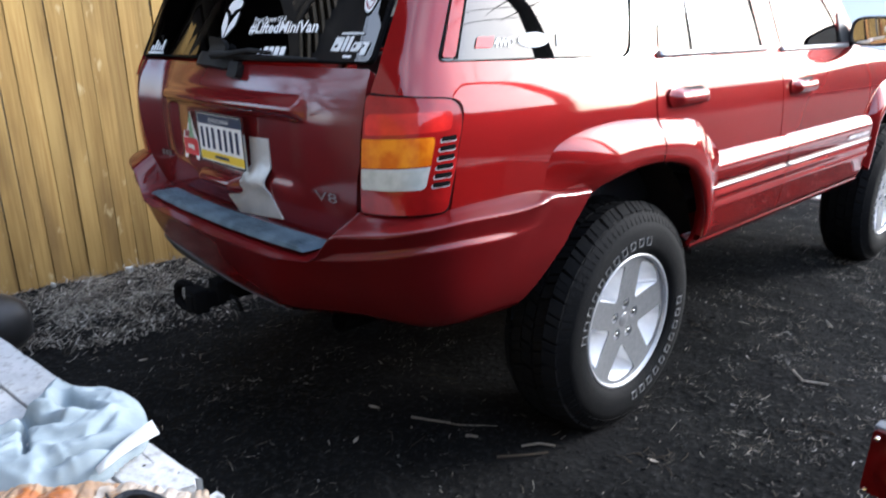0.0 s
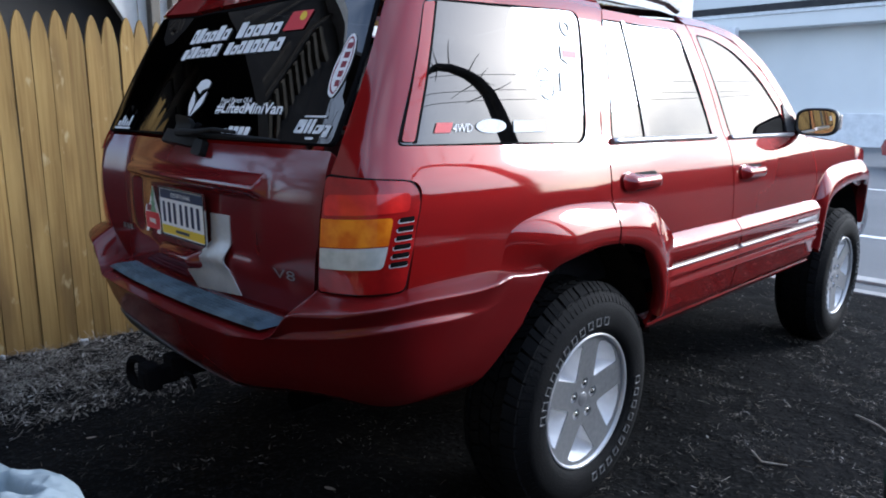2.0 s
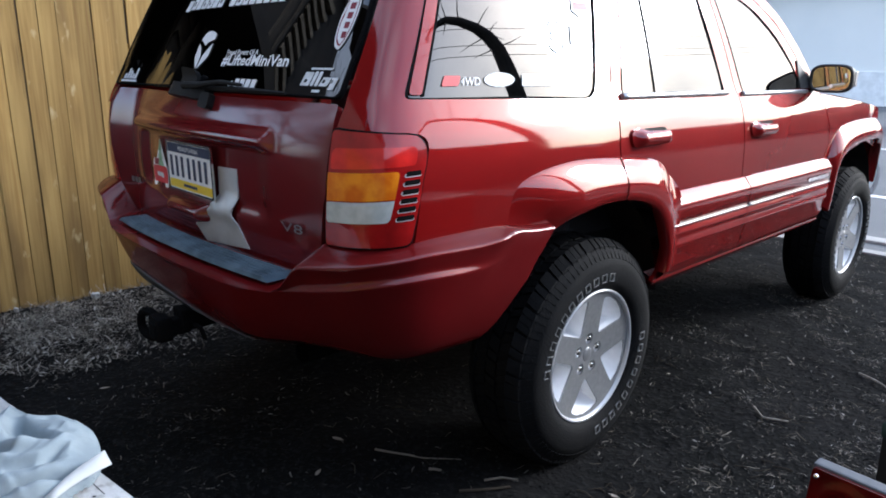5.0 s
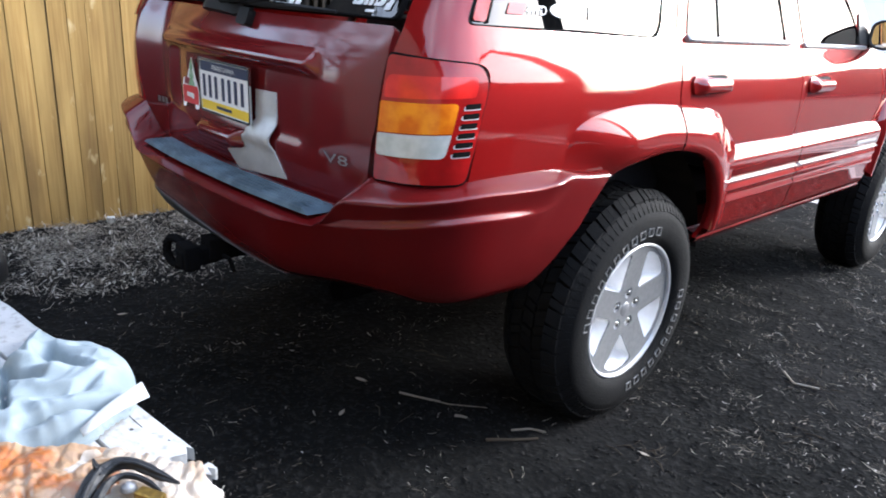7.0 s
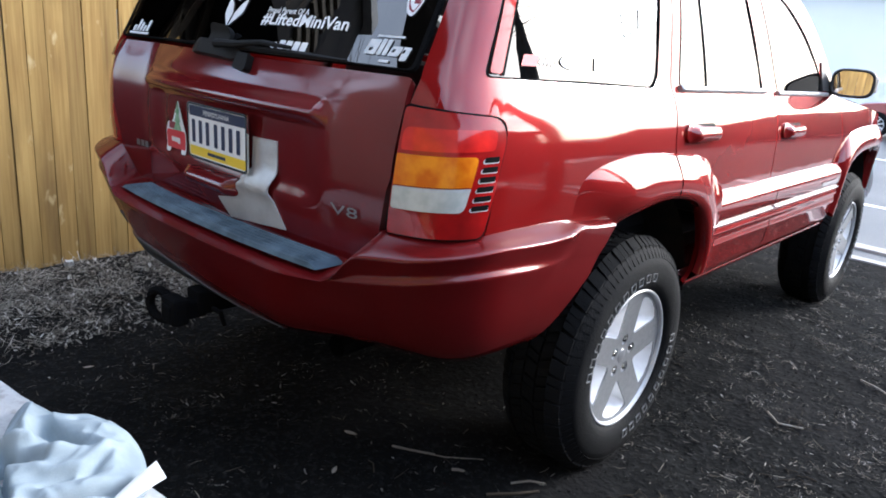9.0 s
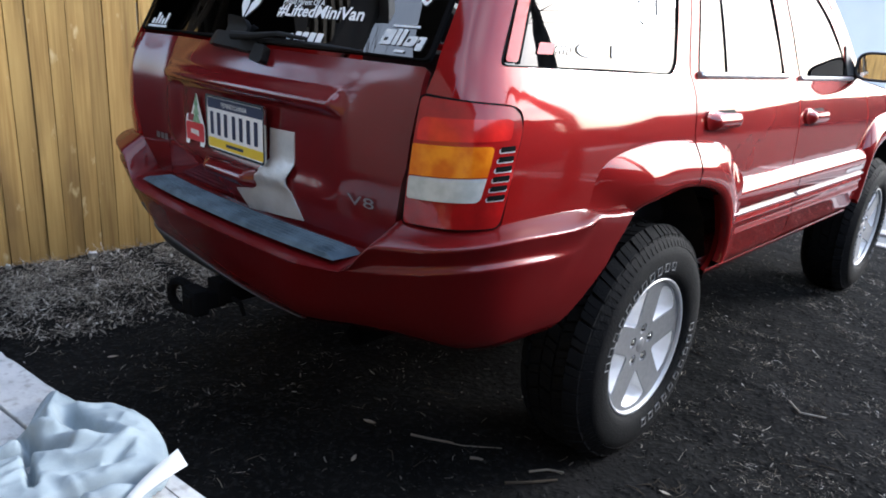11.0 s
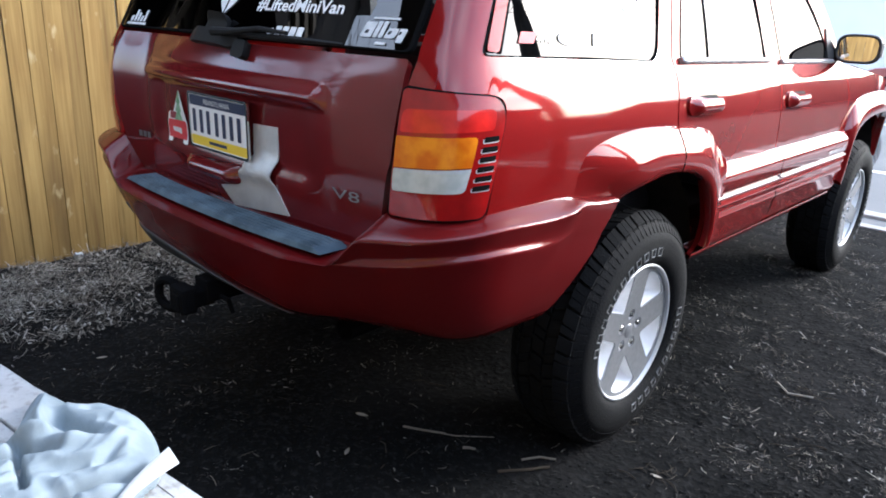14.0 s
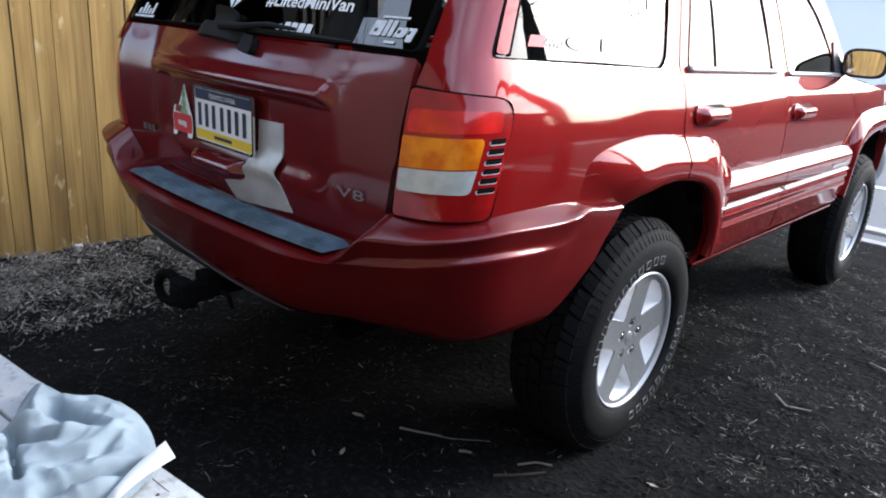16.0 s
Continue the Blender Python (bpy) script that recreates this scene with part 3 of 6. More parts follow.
# door cladding and its bright line, sills
CLAD = [(0.914, -0.004), (0.910, 0.003), (0.904, 0.008), (0.874, 0.032), (0.868, 0.0355), (0.860, 0.0365), (0.802, 0.036), (0.798, 0.031), (0.782, 0.031), (0.774, 0.0325), (0.767, 0.0370), (0.757, 0.0375), (0.748, 0.032), (0.732, 0.0312), (0.723, 0.0360), (0.712, 0.0365), (0.702, 0.031), (0.64, 0.026), (0.60, 0.016), (0.58, 0.002), (0.58, -0.02)]
for i, side in enumerate((1, -1)):
    part("door_cladding", strip(2.125, 2.7435, CLAD, side, caps=False), PAINT, doors_rear[i])
    part("door_cladding", strip(2.7525, 3.735, CLAD, side, caps=False), PAINT, doors_front[i])
    for a, b, owner in ((2.10, 2.743, doors_rear[i]), (2.753, 3.742, doors_front[i])):
        part("bright_trim", strip(a, b, [(0.7965, 0.030), (0.796, 0.0395), (0.7905, 0.040), (0.789, 0.030)], side), DULL_CHROME, owner, "thin bright metal trim line")
    part("sill", strip(2.10, 3.80, [(0.588, -0.05), (0.583, -0.004), (0.574, 0.004), (0.562, 0.002), (0.540, -0.006), (0.528, -0.03), (0.528, -0.30)], side, 30, False), PAINT, car)

# rear bumper: a ledge, a leaning face, a rib, a deep skirt; heights along the body's turn
INNER_Z = [(0.60, 0.900), (0.80, 0.903), (0.90, 0.914), (1.00, 0.919), (1.16, 0.919), (1.30, 0.905), (1.46, 0.900)]
CREASE_Z = [(0.60, 0.868), (0.75, 0.881), (0.83, 0.895), (0.90, 0.900), (1.00, 0.898), (1.09, 0.897), (1.20, 0.904), (1.30, 0.901), (1.46, 0.897)]
RIB_Z = [(0.60, 0.800), (0.74, 0.817), (0.83, 0.836), (0.90, 0.841), (1.00, 0.838), (1.10, 0.834), (1.25, 0.830)]


def bumper_rows(a):
    """(z, out) from the body edge over the ledge down to the underside."""
    top, c, r = ease(INNER_Z, a), ease(CREASE_Z, a), ease(RIB_Z, a)
    o = 0.060 + 0.066 * (1 - soft(a, 0.42, 0.95)) + 0.026 * (1 - soft(a, 0.42, 0.68))
    g, e = soft(a, 0.60, 0.70) * (1 - soft(a, 1.02, 1.17)), 1 - soft(a, 1.15, 1.235)
    rows = [(top + 0.006, -0.012), (top + 0.004, 0.004), (top - 0.001, 0.011), ((top + c) / 2, o * 0.58), (c + 0.0045, o - 0.0080), (c + 0.0015, o - 0.0020), (c - 0.0025, o), (c - 0.0075, o - 0.0012), ((c + r) / 2 + 0.006, o - 0.0050), (r + 0.020, o - 0.0068 - 0.0025 * g), (r + 0.011, o - 0.0060 - 0.0032 * g), (r + 0.005, o - 0.0040 + 0.0010 * g), (r + 0.001, o - 0.0035 + 0.0040 * g), (r - 0.004, o - 0.0032 + 0.0042 * g), (r - 0.014, o - 0.0040 + 0.0026 * g)]
    flat_end = [0.006, -0.012], [0.004, 0.014], [0.001, 0.036], [-0.003, 0.0415], [-0.007, 0.0425], [-0.010, 0.0425], [-0.013, 0.0430], [-0.018, 0.0435], [-0.036, 0.0450], [-0.052, 0.0460], [-0.058, 0.0462], [-0.064, 0.0465], [-0.068, 0.0465], [-0.073, 0.0465], [-0.080, 0.0465]
    rows = [(z * e + (top + fz) * (1 - e), p * e + fo * (1 - e)) for (z, p), (fz, fo) in zip(rows, flat_end)]
    return rows + [(0.775, o - 0.006), (0.735, o - 0.010), (0.70, o - 0.015), (0.665, o - 0.022), (0.635, o - 0.031), (0.610, o - 0.044), (0.594, o - 0.062), (0.586, o - 0.085), (0.59, -0.16)]


bm = bmesh.new()
grid = []
for i in range(181):
    u = -1 + 2 * i / 180
    u = math.copysign(abs(u) ** 0.92, u) if u else 1e-6
    col = []
    for z, o in bumper_rows(abs(u) * 1.385):
        sz = u * (1.392 - (0.894 - z) * 1.0)
        a = abs(sz)
        if z > 0.80:
            z = 0.80 + (z - 0.80) * soft(a, 0.555, 0.648)
        if u < 0 and o > 0:
            o *= 1 - 0.42 * soft(a, 0.50, 0.85)
        col.append(bm.verts.new(skin(sz, z, o)))
    grid.append(col)
for r0, r1 in zip(grid, grid[1:]):
    for j in range(len(r0) - 1):
        bm.faces.new((r0[j], r0[j + 1], r1[j + 1], r1[j])).smooth = True
bmesh.ops.recalc_face_normals(bm, faces=bm.faces[:])
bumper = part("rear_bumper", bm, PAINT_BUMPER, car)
# black lip below the skirt
bm = bmesh.new()
grid = []
for i in range(61):
    sz = -0.66 + 1.02 * i / 60 or 1e-6
    top_ = 0.678 - 0.076 * soft(sz, -0.35, 0.36)
    col = []
    for q in (0.0, 0.04, 0.25, 0.5, 0.75, 1.0):
        z = top_ + (0.588 - top_) * q
        rows = bumper_rows(abs(sz) / (1.392 - (0.894 - z)) * 1.385)[-9:-1]
        o = float(np.interp(-z, [-p[0] for p in rows], [p[1] for p in rows]))
        if sz < 0:
            o *= 1 - 0.42 * soft(abs(sz), 0.50, 0.85)
        col.append(bm.verts.new(skin(sz, z, o + (0.001 if q == 0 else 0.006))))
    col.append(bm.verts.new(skin(sz, 0.580, -0.05)))
    grid.append(col)
for r0, r1 in zip(grid, grid[1:]):
    for j in range(6):
        bm.faces.new((r0[j], r0[j + 1], r1[j + 1], r1[j])).smooth = True
bmesh.ops.recalc_face_normals(bm, faces=bm.faces[:])
part("lower_lip", bm, BLACK, bumper, "dark grey plastic lip under the bumper")

# ribbed step pad on the bumper
bm = bmesh.new()
N = 40
rows_ = []
for i in range(N + 1):
    x = -0.485 + 1.02 * i / N
    back, front = skin(x, 0.80, 0.004).y - 0.012, skin(x, 0.80, 0.118).y + 0.006
    row = []
    for j in range(25):
        w = j / 24
        y = back + (front - back) * w
        rib = 0.0065 if 2 < j < 23 and j % 4 in (0, 1) and 1 < i < N - 1 else 0.0
        row.append(bm.verts.new((x, y, 0.805 + rib + 0.002 * math.sin(2.2 * x) - (0.012 if j in (0, 24) or i in (0, N) else 0))))
    rows_.append(row)
for r0, r1 in zip(rows_, rows_[1:]):
    for j in range(24):
        bm.faces.new((r0[j], r1[j], r1[j + 1], r0[j + 1]))
bmesh.ops.recalc_face_normals(bm, faces=bm.faces[:])
part("step_pad", bm, GREY_BLUE, bumper, "ribbed grey-blue weathered step pad")

# tailgate with its plate recess and light bar


def dent(s, z):
    a = abs(s)
    side = 1 - soft(a, 0.36, 0.455)
    well = -0.013 * side * soft(z, 0.905, 0.965) * (1 - soft(z, 1.118, 1.132))
    bar = 0.024 * (1 - soft(a, 0.440, 0.462)) * soft(z, 1.122, 1.133) * (1 - soft(z, 1.142, 1.182))
    return well + bar


def gate_surface(s, z, out):
    return skin(s, z, out + dent(s, z))


gate_half = [(0.60, 0.80, 0.02), (0.628, 0.88), (0.668, 1.08), (0.703, 1.215), (0.715, 1.252, 0.012)]
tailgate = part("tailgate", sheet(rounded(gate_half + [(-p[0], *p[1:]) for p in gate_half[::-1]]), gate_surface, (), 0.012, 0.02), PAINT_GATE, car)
glass_half = [(0.722, 1.264, 0.02), (0.757, 1.45, 0.0), (0.775, 1.67, 0.03)]
rear_outline = rounded(glass_half + [(-p[0], *p[1:]) for p in glass_half[::-1]])
rear_glass = glass(rear_outline, TINT_REAR, car, "rear_window", 0.002, "dark tinted rear window with white stickers")
part("window_seal", gasket(rear_outline, 0.012, 0.004), SEAL, tailgate)
top_half = [(0.778, 1.676), (0.785, 1.742)]
part("roof_spoiler", sheet(rounded([(p[0], p[1]) for p in top_half] + [(-p[0], p[1]) for p in top_half[::-1]]), raised(0.012), (), 0.03, 0.03), PAINT, tailgate)

# tail lamps
for side, sunk in ((1, 0.0), (-1, -0.022)):
    lamp = part("tail_lamp", sheet(flip(LAMP, side), raised(0.010 + sunk), (), 0.02, 0.03), RED_LENS, car, "red tail lamp with amber and clear lenses")
    if side > 0:
        part("lamp_seam", gasket(flip(shrink(LAMP, -0.007), side), 0.007, 0.0080), SEAL, car)
    far_ = 0.11 if side < 0 else 0.0
    amber = rounded([(0.692 + far_, 1.092, 0.004), (0.872, 1.099, 0.012), (0.858, 1.034), (0.684 + far_, 1.023)])
    clear = rounded([(0.683 + far_, 1.020, 0.004), (0.857, 1.031), (0.844, 0.978, 0.014), (0.677 + far_, 0.969, 0.010)])
    part("amber_lens", sheet(flip(amber, side), raised(0.0135 + sunk), (), 0.02, 0.006), AMBER, lamp)
    part("clear_lens", sheet(flip(clear, side), raised(0.0135 + sunk), (), 0.02, 0.006), CLEAR, lamp)
    upper = rounded([(0.708 + far_, 1.150, 0.02), (0.925, 1.156, 0.03), (0.914, 1.112, 0.01), (0.700 + far_, 1.100, 0.008)])
    part("inner_reflector", sheet(flip(upper, side), raised(0.0118 + sunk), (), 0.02, 0.004), RED_BRIGHT, lamp, "brighter red reflector block")
    for k in range(6):
        z, a = 1.092 - 0.0212 * k, 0.885 - 0.0052 * k
        slot = rounded([(a, z - 0.006, 0.004), (a + 0.004, z + 0.006, 0.004), (a + 0.047, z + 0.008, 0.004), (a + 0.044, z - 0.004, 0.004)])
        rim_ = rounded([(a - 0.0018, z - 0.0080, 0.005), (a, z + 0.002, 0.005), (a + 0.046, z + 0.004, 0.005), (a + 0.0455, z - 0.0060, 0.005)])
        part("slot_rim", sheet(flip(rim_, side), raised(0.0108 + sunk), (), 0.02, 0.003), STICK_PALE, lamp, "thin pale rim")
        part("vent_slot", sheet(flip(slot, side), raised(0.0116 + sunk), (), 0.02, 0.003), SEAL, lamp)

# roof, windscreen, bonnet
ys = [-0.66 + 0.06 * k for k in range(28)]


def roof_edge(y):
    return 0.625 + 0.012 * soft(y, -0.6, 0.4)


def loft(rows):
    bm = bmesh.new()
    g = [[bm.verts.new(p) for p in r] for r in rows]
    for r0, r1 in zip(g, g[1:]):
        for j in range(len(r0) - 1):
            bm.faces.new((r0[j], r0[j + 1], r1[j + 1], r1[j])).smooth = True
    bmesh.ops.recalc_face_normals(bm, faces=bm.faces[:])
    return bm


def across(y, x, z, crown, n=24, p=2.2):
    return [Vector((x * (2 * j / n - 1), y, z + crown * (1 - abs(2 * j / n - 1) ** p))) for j in range(n + 1)]


part("roof", loft([across(y, roof_edge(y), 1.742 - 0.02 * soft(y, 0.7, 1.1) - 0.015 * (1 - soft(y, -0.7, -0.5)), 0.055) for y in ys]), PAINT, car)
part("windscreen", loft([across(1.0 + 0.95 * t, 0.63 + 0.16 * t, 1.725 - 0.48 * t, 0.05 - 0.02 * t) for t in [k / 10 for k in range(11)]]), TINT_SIDE, car).visible_shadow = False
part("bonnet", loft([across(y, 0.83 - 0.16 * soft(y, 2.6, 3.5), 1.235 - 0.075 * soft(y, 1.9, 3.0) - 0.10 * soft(y, 3.0, 3.42), 0.05) for y in [1.88 + 0.1 * k for k in range(16)]]), PAINT, car)
part("front_bumper", loft([[skin(s, 0.50 + 0.05 * j, 0.02 + 0.05 * math.sin(math.pi * j / 7)) for j in range(8)] for s in [4.86 + 0.03 * k for k in range(8)]]), PAINT, car)
part("front_panel", box(-0.70, 3.36, 0.50, 0.70, 3.44, 1.13, 0.02), PAINT, car)
for side in (1, -1):
    part("roof_rail", tube([(side * 0.60, y, 1.765 + 0.035 * math.sin(math.pi * min(1, max(0, (y + 0.35) / 1.3))) ** 0.3) for y in [-0.35 + 0.1 * k for k in range(14)]], 0.014, 8), BLACK, car)

# underbody, wheel housings, seats
part("underbody", box(-0.66, -0.55, 0.50, 0.66, 3.2, 0.62, 0.03, box(-0.6, -0.80, 0.62, 0.6, -0.5, 0.70, 0.03)), DARK, car)
part("floor_pan", box(-0.66, -0.70, 0.62, 0.66, 1.9, 0.66), DARK, car)
for y in (0.0, 2.691):
    for side in (1, -1):
        bm = turned([(0.80, 0.545), (0.42, 0.53), (0.40, 0.12)], 48)
        bmesh.ops.delete(bm, geom=[v for v in bm.verts if v.co.z < (0.12 if v.co.y < 0 else 0.02)], context="VERTS")
        part("wheel_housing", moved(bm, pose(0, y, 0.43) @ Matrix.Diagonal((side, 1, 1, 1))), DARK, car)
    part("axle", moved(turned([(-0.62, 0.0), (-0.62, 0.05), (-0.2, 0.05), (-0.12, 0.12), (0.12, 0.12), (0.2, 0.05), (0.62, 0.05), (0.62, 0)], 20), pose(0, y, 0.40)), DARK, car)
for x in (-0.38, 0.38):
    part("seat", box(x - 0.26, 1.0, 0.70, x + 0.26, 1.15, 1.28, 0.05, box(x - 0.26, 1.1, 0.70, x + 0.26, 1.6, 0.90, 0.05, box(x - 0.13, 1.0, 1.30, x + 0.13, 1.1, 1.48, 0.04))), BLACK, car)
part("seat", box(-0.65, 0.02, 0.70, 0.65, 0.17, 1.25, 0.05, box(-0.65, 0.1, 0.7, 0.65, 0.6, 0.88, 0.05)), BLACK, car)


# ---- wheels ----
def wheel():
    w = new("wheel")
    w.parent = car
    R, r = 0.402, 0.236
    prof = [(-0.112, r), (-0.126, 0.26), (-0.136, 0.31), (-0.130, 0.345), (-0.112, 0.372), (-0.092, 0.385), (-0.06, 0.390), (0.06, 0.390), (0.092, 0.385), (0.110, 0.374), (0.122, 0.352), (0.1235, 0.349), (0.1275, 0.346), (0.133, 0.322), (0.136, 0.300), (0.134, 0.272), (0.128, 0.254), (0.120, 0.244), (0.110, r)]
    part("tyre", turned(prof, 96), RUBBER, w, "worn black all-terrain tyre", smooth=True)
    bm = bmesh.new()
    lugs = 92
    for k in range(lugs):
        for row, (x, half, low) in enumerate(((-0.086, 0.019, 0.011), (-0.044, 0.0185, 0.001), (0.0, 0.0195, 0.0), (0.044, 0.0185, 0.001), (0.086, 0.019, 0.011))):
            a = 2 * math.pi * (k + (0.5 if row % 2 else 0.0) + 0.12 * math.sin(k * 2.3 + row)) / lugs
            b = box(-half, -0.0110, 0.376, half, 0.0110, R)
            for v in b.verts:
                v.co.y += (0.34 if row % 2 else -0.34) * v.co.x
                if v.co.z > 0.39:
                    v.co.z -= low * (0.5 + (v.co.x * x) / (half * 0.086)) if low > 0.005 else low
            join(bm, moved(b, Matrix.Rotation(a, 4, "X") @ Matrix.Translation((x, 0, 0))))
        for sx in (-1, 1):
            a = 2 * math.pi * (k + 0.25) / lugs
            b = box(-0.006, -0.0094, 0.0, 0.006, 0.0094, 0.046 if k % 2 else 0.036)
            join(bm, moved(b, Matrix.Rotation(a, 4, "X") @ Matrix.Translation((sx * 0.1225, 0, 0.345)) @ Matrix.Rotation(sx * -0.60, 4, "Y")))
    part("tread", bm, RUBBER, w)
    part("rim", turned([(0.100, 0.2235), (0.1135, 0.2265), (0.1195, 0.2325), (0.117, 0.238), (0.100, 0.238)], 72), ALLOY, w, smooth=True)
    part("rim_barrel", turned([(0.100, 0.2385), (0.09, 0.225), (0.06, 0.212), (-0.10, 0.205), (-0.11, 0.236)], 72), BRIGHT, w, smooth=True)
    # a flat machined star with five windows, their walls bright
    def face(u, v, out):
        r_ = math.hypot(u, v)
        return Vector((0.0905 + 0.0165 * (r_ / 0.22) ** 1.6 + out, u, v))
    ring = [Vector((0.225 * math.cos(2 * math.pi * k / 90), 0.225 * math.sin(2 * math.pi * k / 90))) for k in range(90)]
    windows = []
    for k in range(5):
        a0 = math.pi / 2 + 2 * math.pi * (k + 0.5) / 5
        pol = lambda r_, d: (r_ * math.cos(a0 + d), r_ * math.sin(a0 + d))
        windows.append(rounded([(*pol(0.083, 0.0), 0.02), (*pol(0.209, -0.41), 0.016), (*pol(0.216, -0.2),), (*pol(0.2175, 0.0),), (*pol(0.216, 0.2),), (*pol(0.209, 0.41), 0.016)]))
    pits = []
    for k in range(5):
        a0 = math.pi / 2 + 2 * math.pi * k / 5
        pits.append([Vector((0.0585 * math.cos(a0) + 0.020 * math.cos(2 * math.pi * j / 20), 0.0585 * math.sin(a0) + 0.020 * math.sin(2 * math.pi * j / 20))) for j in range(20)])
    part("spokes", sheet(ring, face, windows + pits, 0.012, 0.012), ALLOY_FACE, w, "flat grey machined five-spoke face")
    for w_ in windows:
        own = bmesh.new()
        pts = dense(w_, 0.012)
        c = sum(pts, Vector((0, 0))) / len(pts)
        c = c * (0.108 / c.length)                   # the walls close in towards the hub and leave a small opening
        loops = [[own.verts.new(face(p.x + (c.x - p.x) * k_, p.y + (c.y - p.y) * k_, o)) for p in pts] for k_, o in ((-0.02, -0.003), (0.0, -0.006), (0.05, -0.018), (0.20, -0.046), (0.32, -0.064), (0.40, -0.074), (0.43, -0.086))]
        for r0, r1 in zip(loops, loops[1:]):
            for j in range(len(pts)):
                own.faces.new((r0[j], r0[(j + 1) % len(pts)], r1[(j + 1) % len(pts)], r1[j])).smooth = True
        bmesh.ops.recalc_face_normals(own, faces=own.faces[:])
        part("spoke_window", own, BRIGHT, w, "bright silver window wall")
    part("hub_cap", turned([(0.084, 0.029), (0.0905, 0.027), (0.093, 0.020), (0.0935, 0.0)], 36), ALLOY_FACE, w, smooth=True)
    for k in range(5):
        a = 2 * math.pi * k / 5
        part("nut_pit", moved(turned([(0.0915, 0.0205), (0.074, 0.0185), (0.072, 0.0)], 20), pose(0, 0.0585 * math.sin(a), 0.0585 * math.cos(a))), ALLOY, w, smooth=True)
        nut = turned([(0.070, 0.0130), (0.088, 0.0125), (0.095, 0.008), (0.097, 0.0)], 6)
        part("wheel_nut", moved(nut, pose(0, 0.0585 * math.sin(a), 0.0585 * math.cos(a))), CHROME, w)
    # raised letters round the sidewall, as plain blocks
    b, w2 = None, 0.0140
    for y0, y1, z0, z1 in ((-w2, w2, 0.3295, 0.3320), (-w2, w2, 0.3035, 0.306), (-w2, -w2 + 0.003, 0.306, 0.3295), (w2 - 0.003, w2, 0.306, 0.3295)):
        b = box(-0.004, y0, z0, 0.0016, y1, z1, 0, b)
    mark = mesh_of("sidewall_mark", b, LETTER)
    for start, count in ((-0.10, 11), (3.32, 10)):
        for k in range(count):
            ob = new("sidewall_mark", mark)
            ob.parent = w
            ob.matrix_basis = Matrix.Rotation(start + 0.165 * k, 4, "X") @ Matrix.Translation((0.1360, 0, -0.034))
    # two matt black discs stand in for the shade behind the spoke windows
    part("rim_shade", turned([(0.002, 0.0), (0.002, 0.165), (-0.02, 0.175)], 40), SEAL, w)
    part("rim_back_shade", turned([(-0.06, 0.0), (-0.06, 0.208)], 40), SEAL, w)
    part("brake_disc", turned([(-0.03, 0.0), (-0.01, 0.03), (-0.01, 0.155), (-0.03, 0.155)], 40), DARK, w)
    return w


first = wheel()
first.matrix_basis = pose(0.744, 0.042, 0.386, -4)
for x, y, turn in ((-0.744, 0.042, 180), (0.744, 2.715, 0), (-0.744, 2.715, 180)):
    copy_thing(first, pose(x, y, 0.388, 31, 0, turn)).parent = car


# ---- fittings of the car ----
def lettering(text, s0, z0, width, height, surface, material, parent, name="lettering", out=0.004, lean=0.0, bold=0.0):
    """Words laid on a surface, their lower left corner at (s0, z0)."""
    cu = bpy.data.curves.new("spare", "FONT")
    cu.body, cu.resolution_u, cu.offset = text, 2, bold
    ob = new("spare", cu)
    me = bpy.data.meshes.new_from_object(ob.evaluated_get(bpy.context.evaluated_depsgraph_get()))
    bpy.data.objects.remove(ob)
    bpy.data.curves.remove(cu)
    xs_, ys_ = [v.co.x for v in me.vertices], [v.co.y for v in me.vertices]
    kx, ky = width / (max(xs_) - min(xs_)), height / (max(ys_) - min(ys_))
    for v in me.vertices:
        u, w_ = (v.co.x - min(xs_)) * kx, (v.co.y - min(ys_)) * ky
        v.co = surface(s0 + u + lean * w_, z0 + w_, out)
    me.materials.append(material)
    ob = new(name, me)
    ob.parent = parent
    return ob


def decal(outline, surface, material, parent, name="sticker", out=0.004, holes=(), label=""):
    return part(name, sheet(outline, lambda a, b, o: surface(a, b, o + out), holes, 0.02, 0.0), material, parent, label)


def ring_of(s, z, a, b, n=28, lean=0.0):
    return [Vector((s + a * math.cos(2 * math.pi * k / n) + lean * b * math.sin(2 * math.pi * k / n), z + b * math.sin(2 * math.pi * k / n))) for k in range(n)]


def quad(s0, z0, s1, z1, lean=0.0, r=0.0):
    return rounded([(s0, z0, r), (s1, z0, r), (s1 + lean, z1, r), (s0 + lean, z1, r)])


# number plate
plate = part("number_plate", sheet(quad(-0.1525, 0.948, 0.1525, 1.100, 0, 0.012), lambda a, b, o: Vector((a + 0.012, -0.957 + 0.02 * (1.02 - b) - o, b + 0.004)), (), 0.05, 0.003), PLATE_WHITE, car, "white number plate with navy and yellow bands")
flat = lambda a, b, o: Vector((a + 0.012, -0.957 + 0.02 * (1.02 - b) - o, b + 0.004))
decal(quad(-0.1475, 1.066, 0.1475, 1.095, 0, 0.006), flat, NAVY, plate, "navy_band", 0.0006)
decal(quad(-0.1475, 0.953, 0.1475, 0.980, 0, 0.006), flat, YELLOW, plate, "yellow_band", 0.0006)
lettering("PENNSYLVANIA", -0.068, 1.073, 0.136, 0.014, flat, PLATE_WHITE, plate, "state_name", 0.0012)
for k in range(7):
    x = -0.135 + 0.0385 * k + (0.006 if k > 2 else 0.0)
    decal(quad(x, 0.990, x + 0.019, 1.056, 0, 0.003), flat, NAVY, plate, "number_bar", 0.0010)
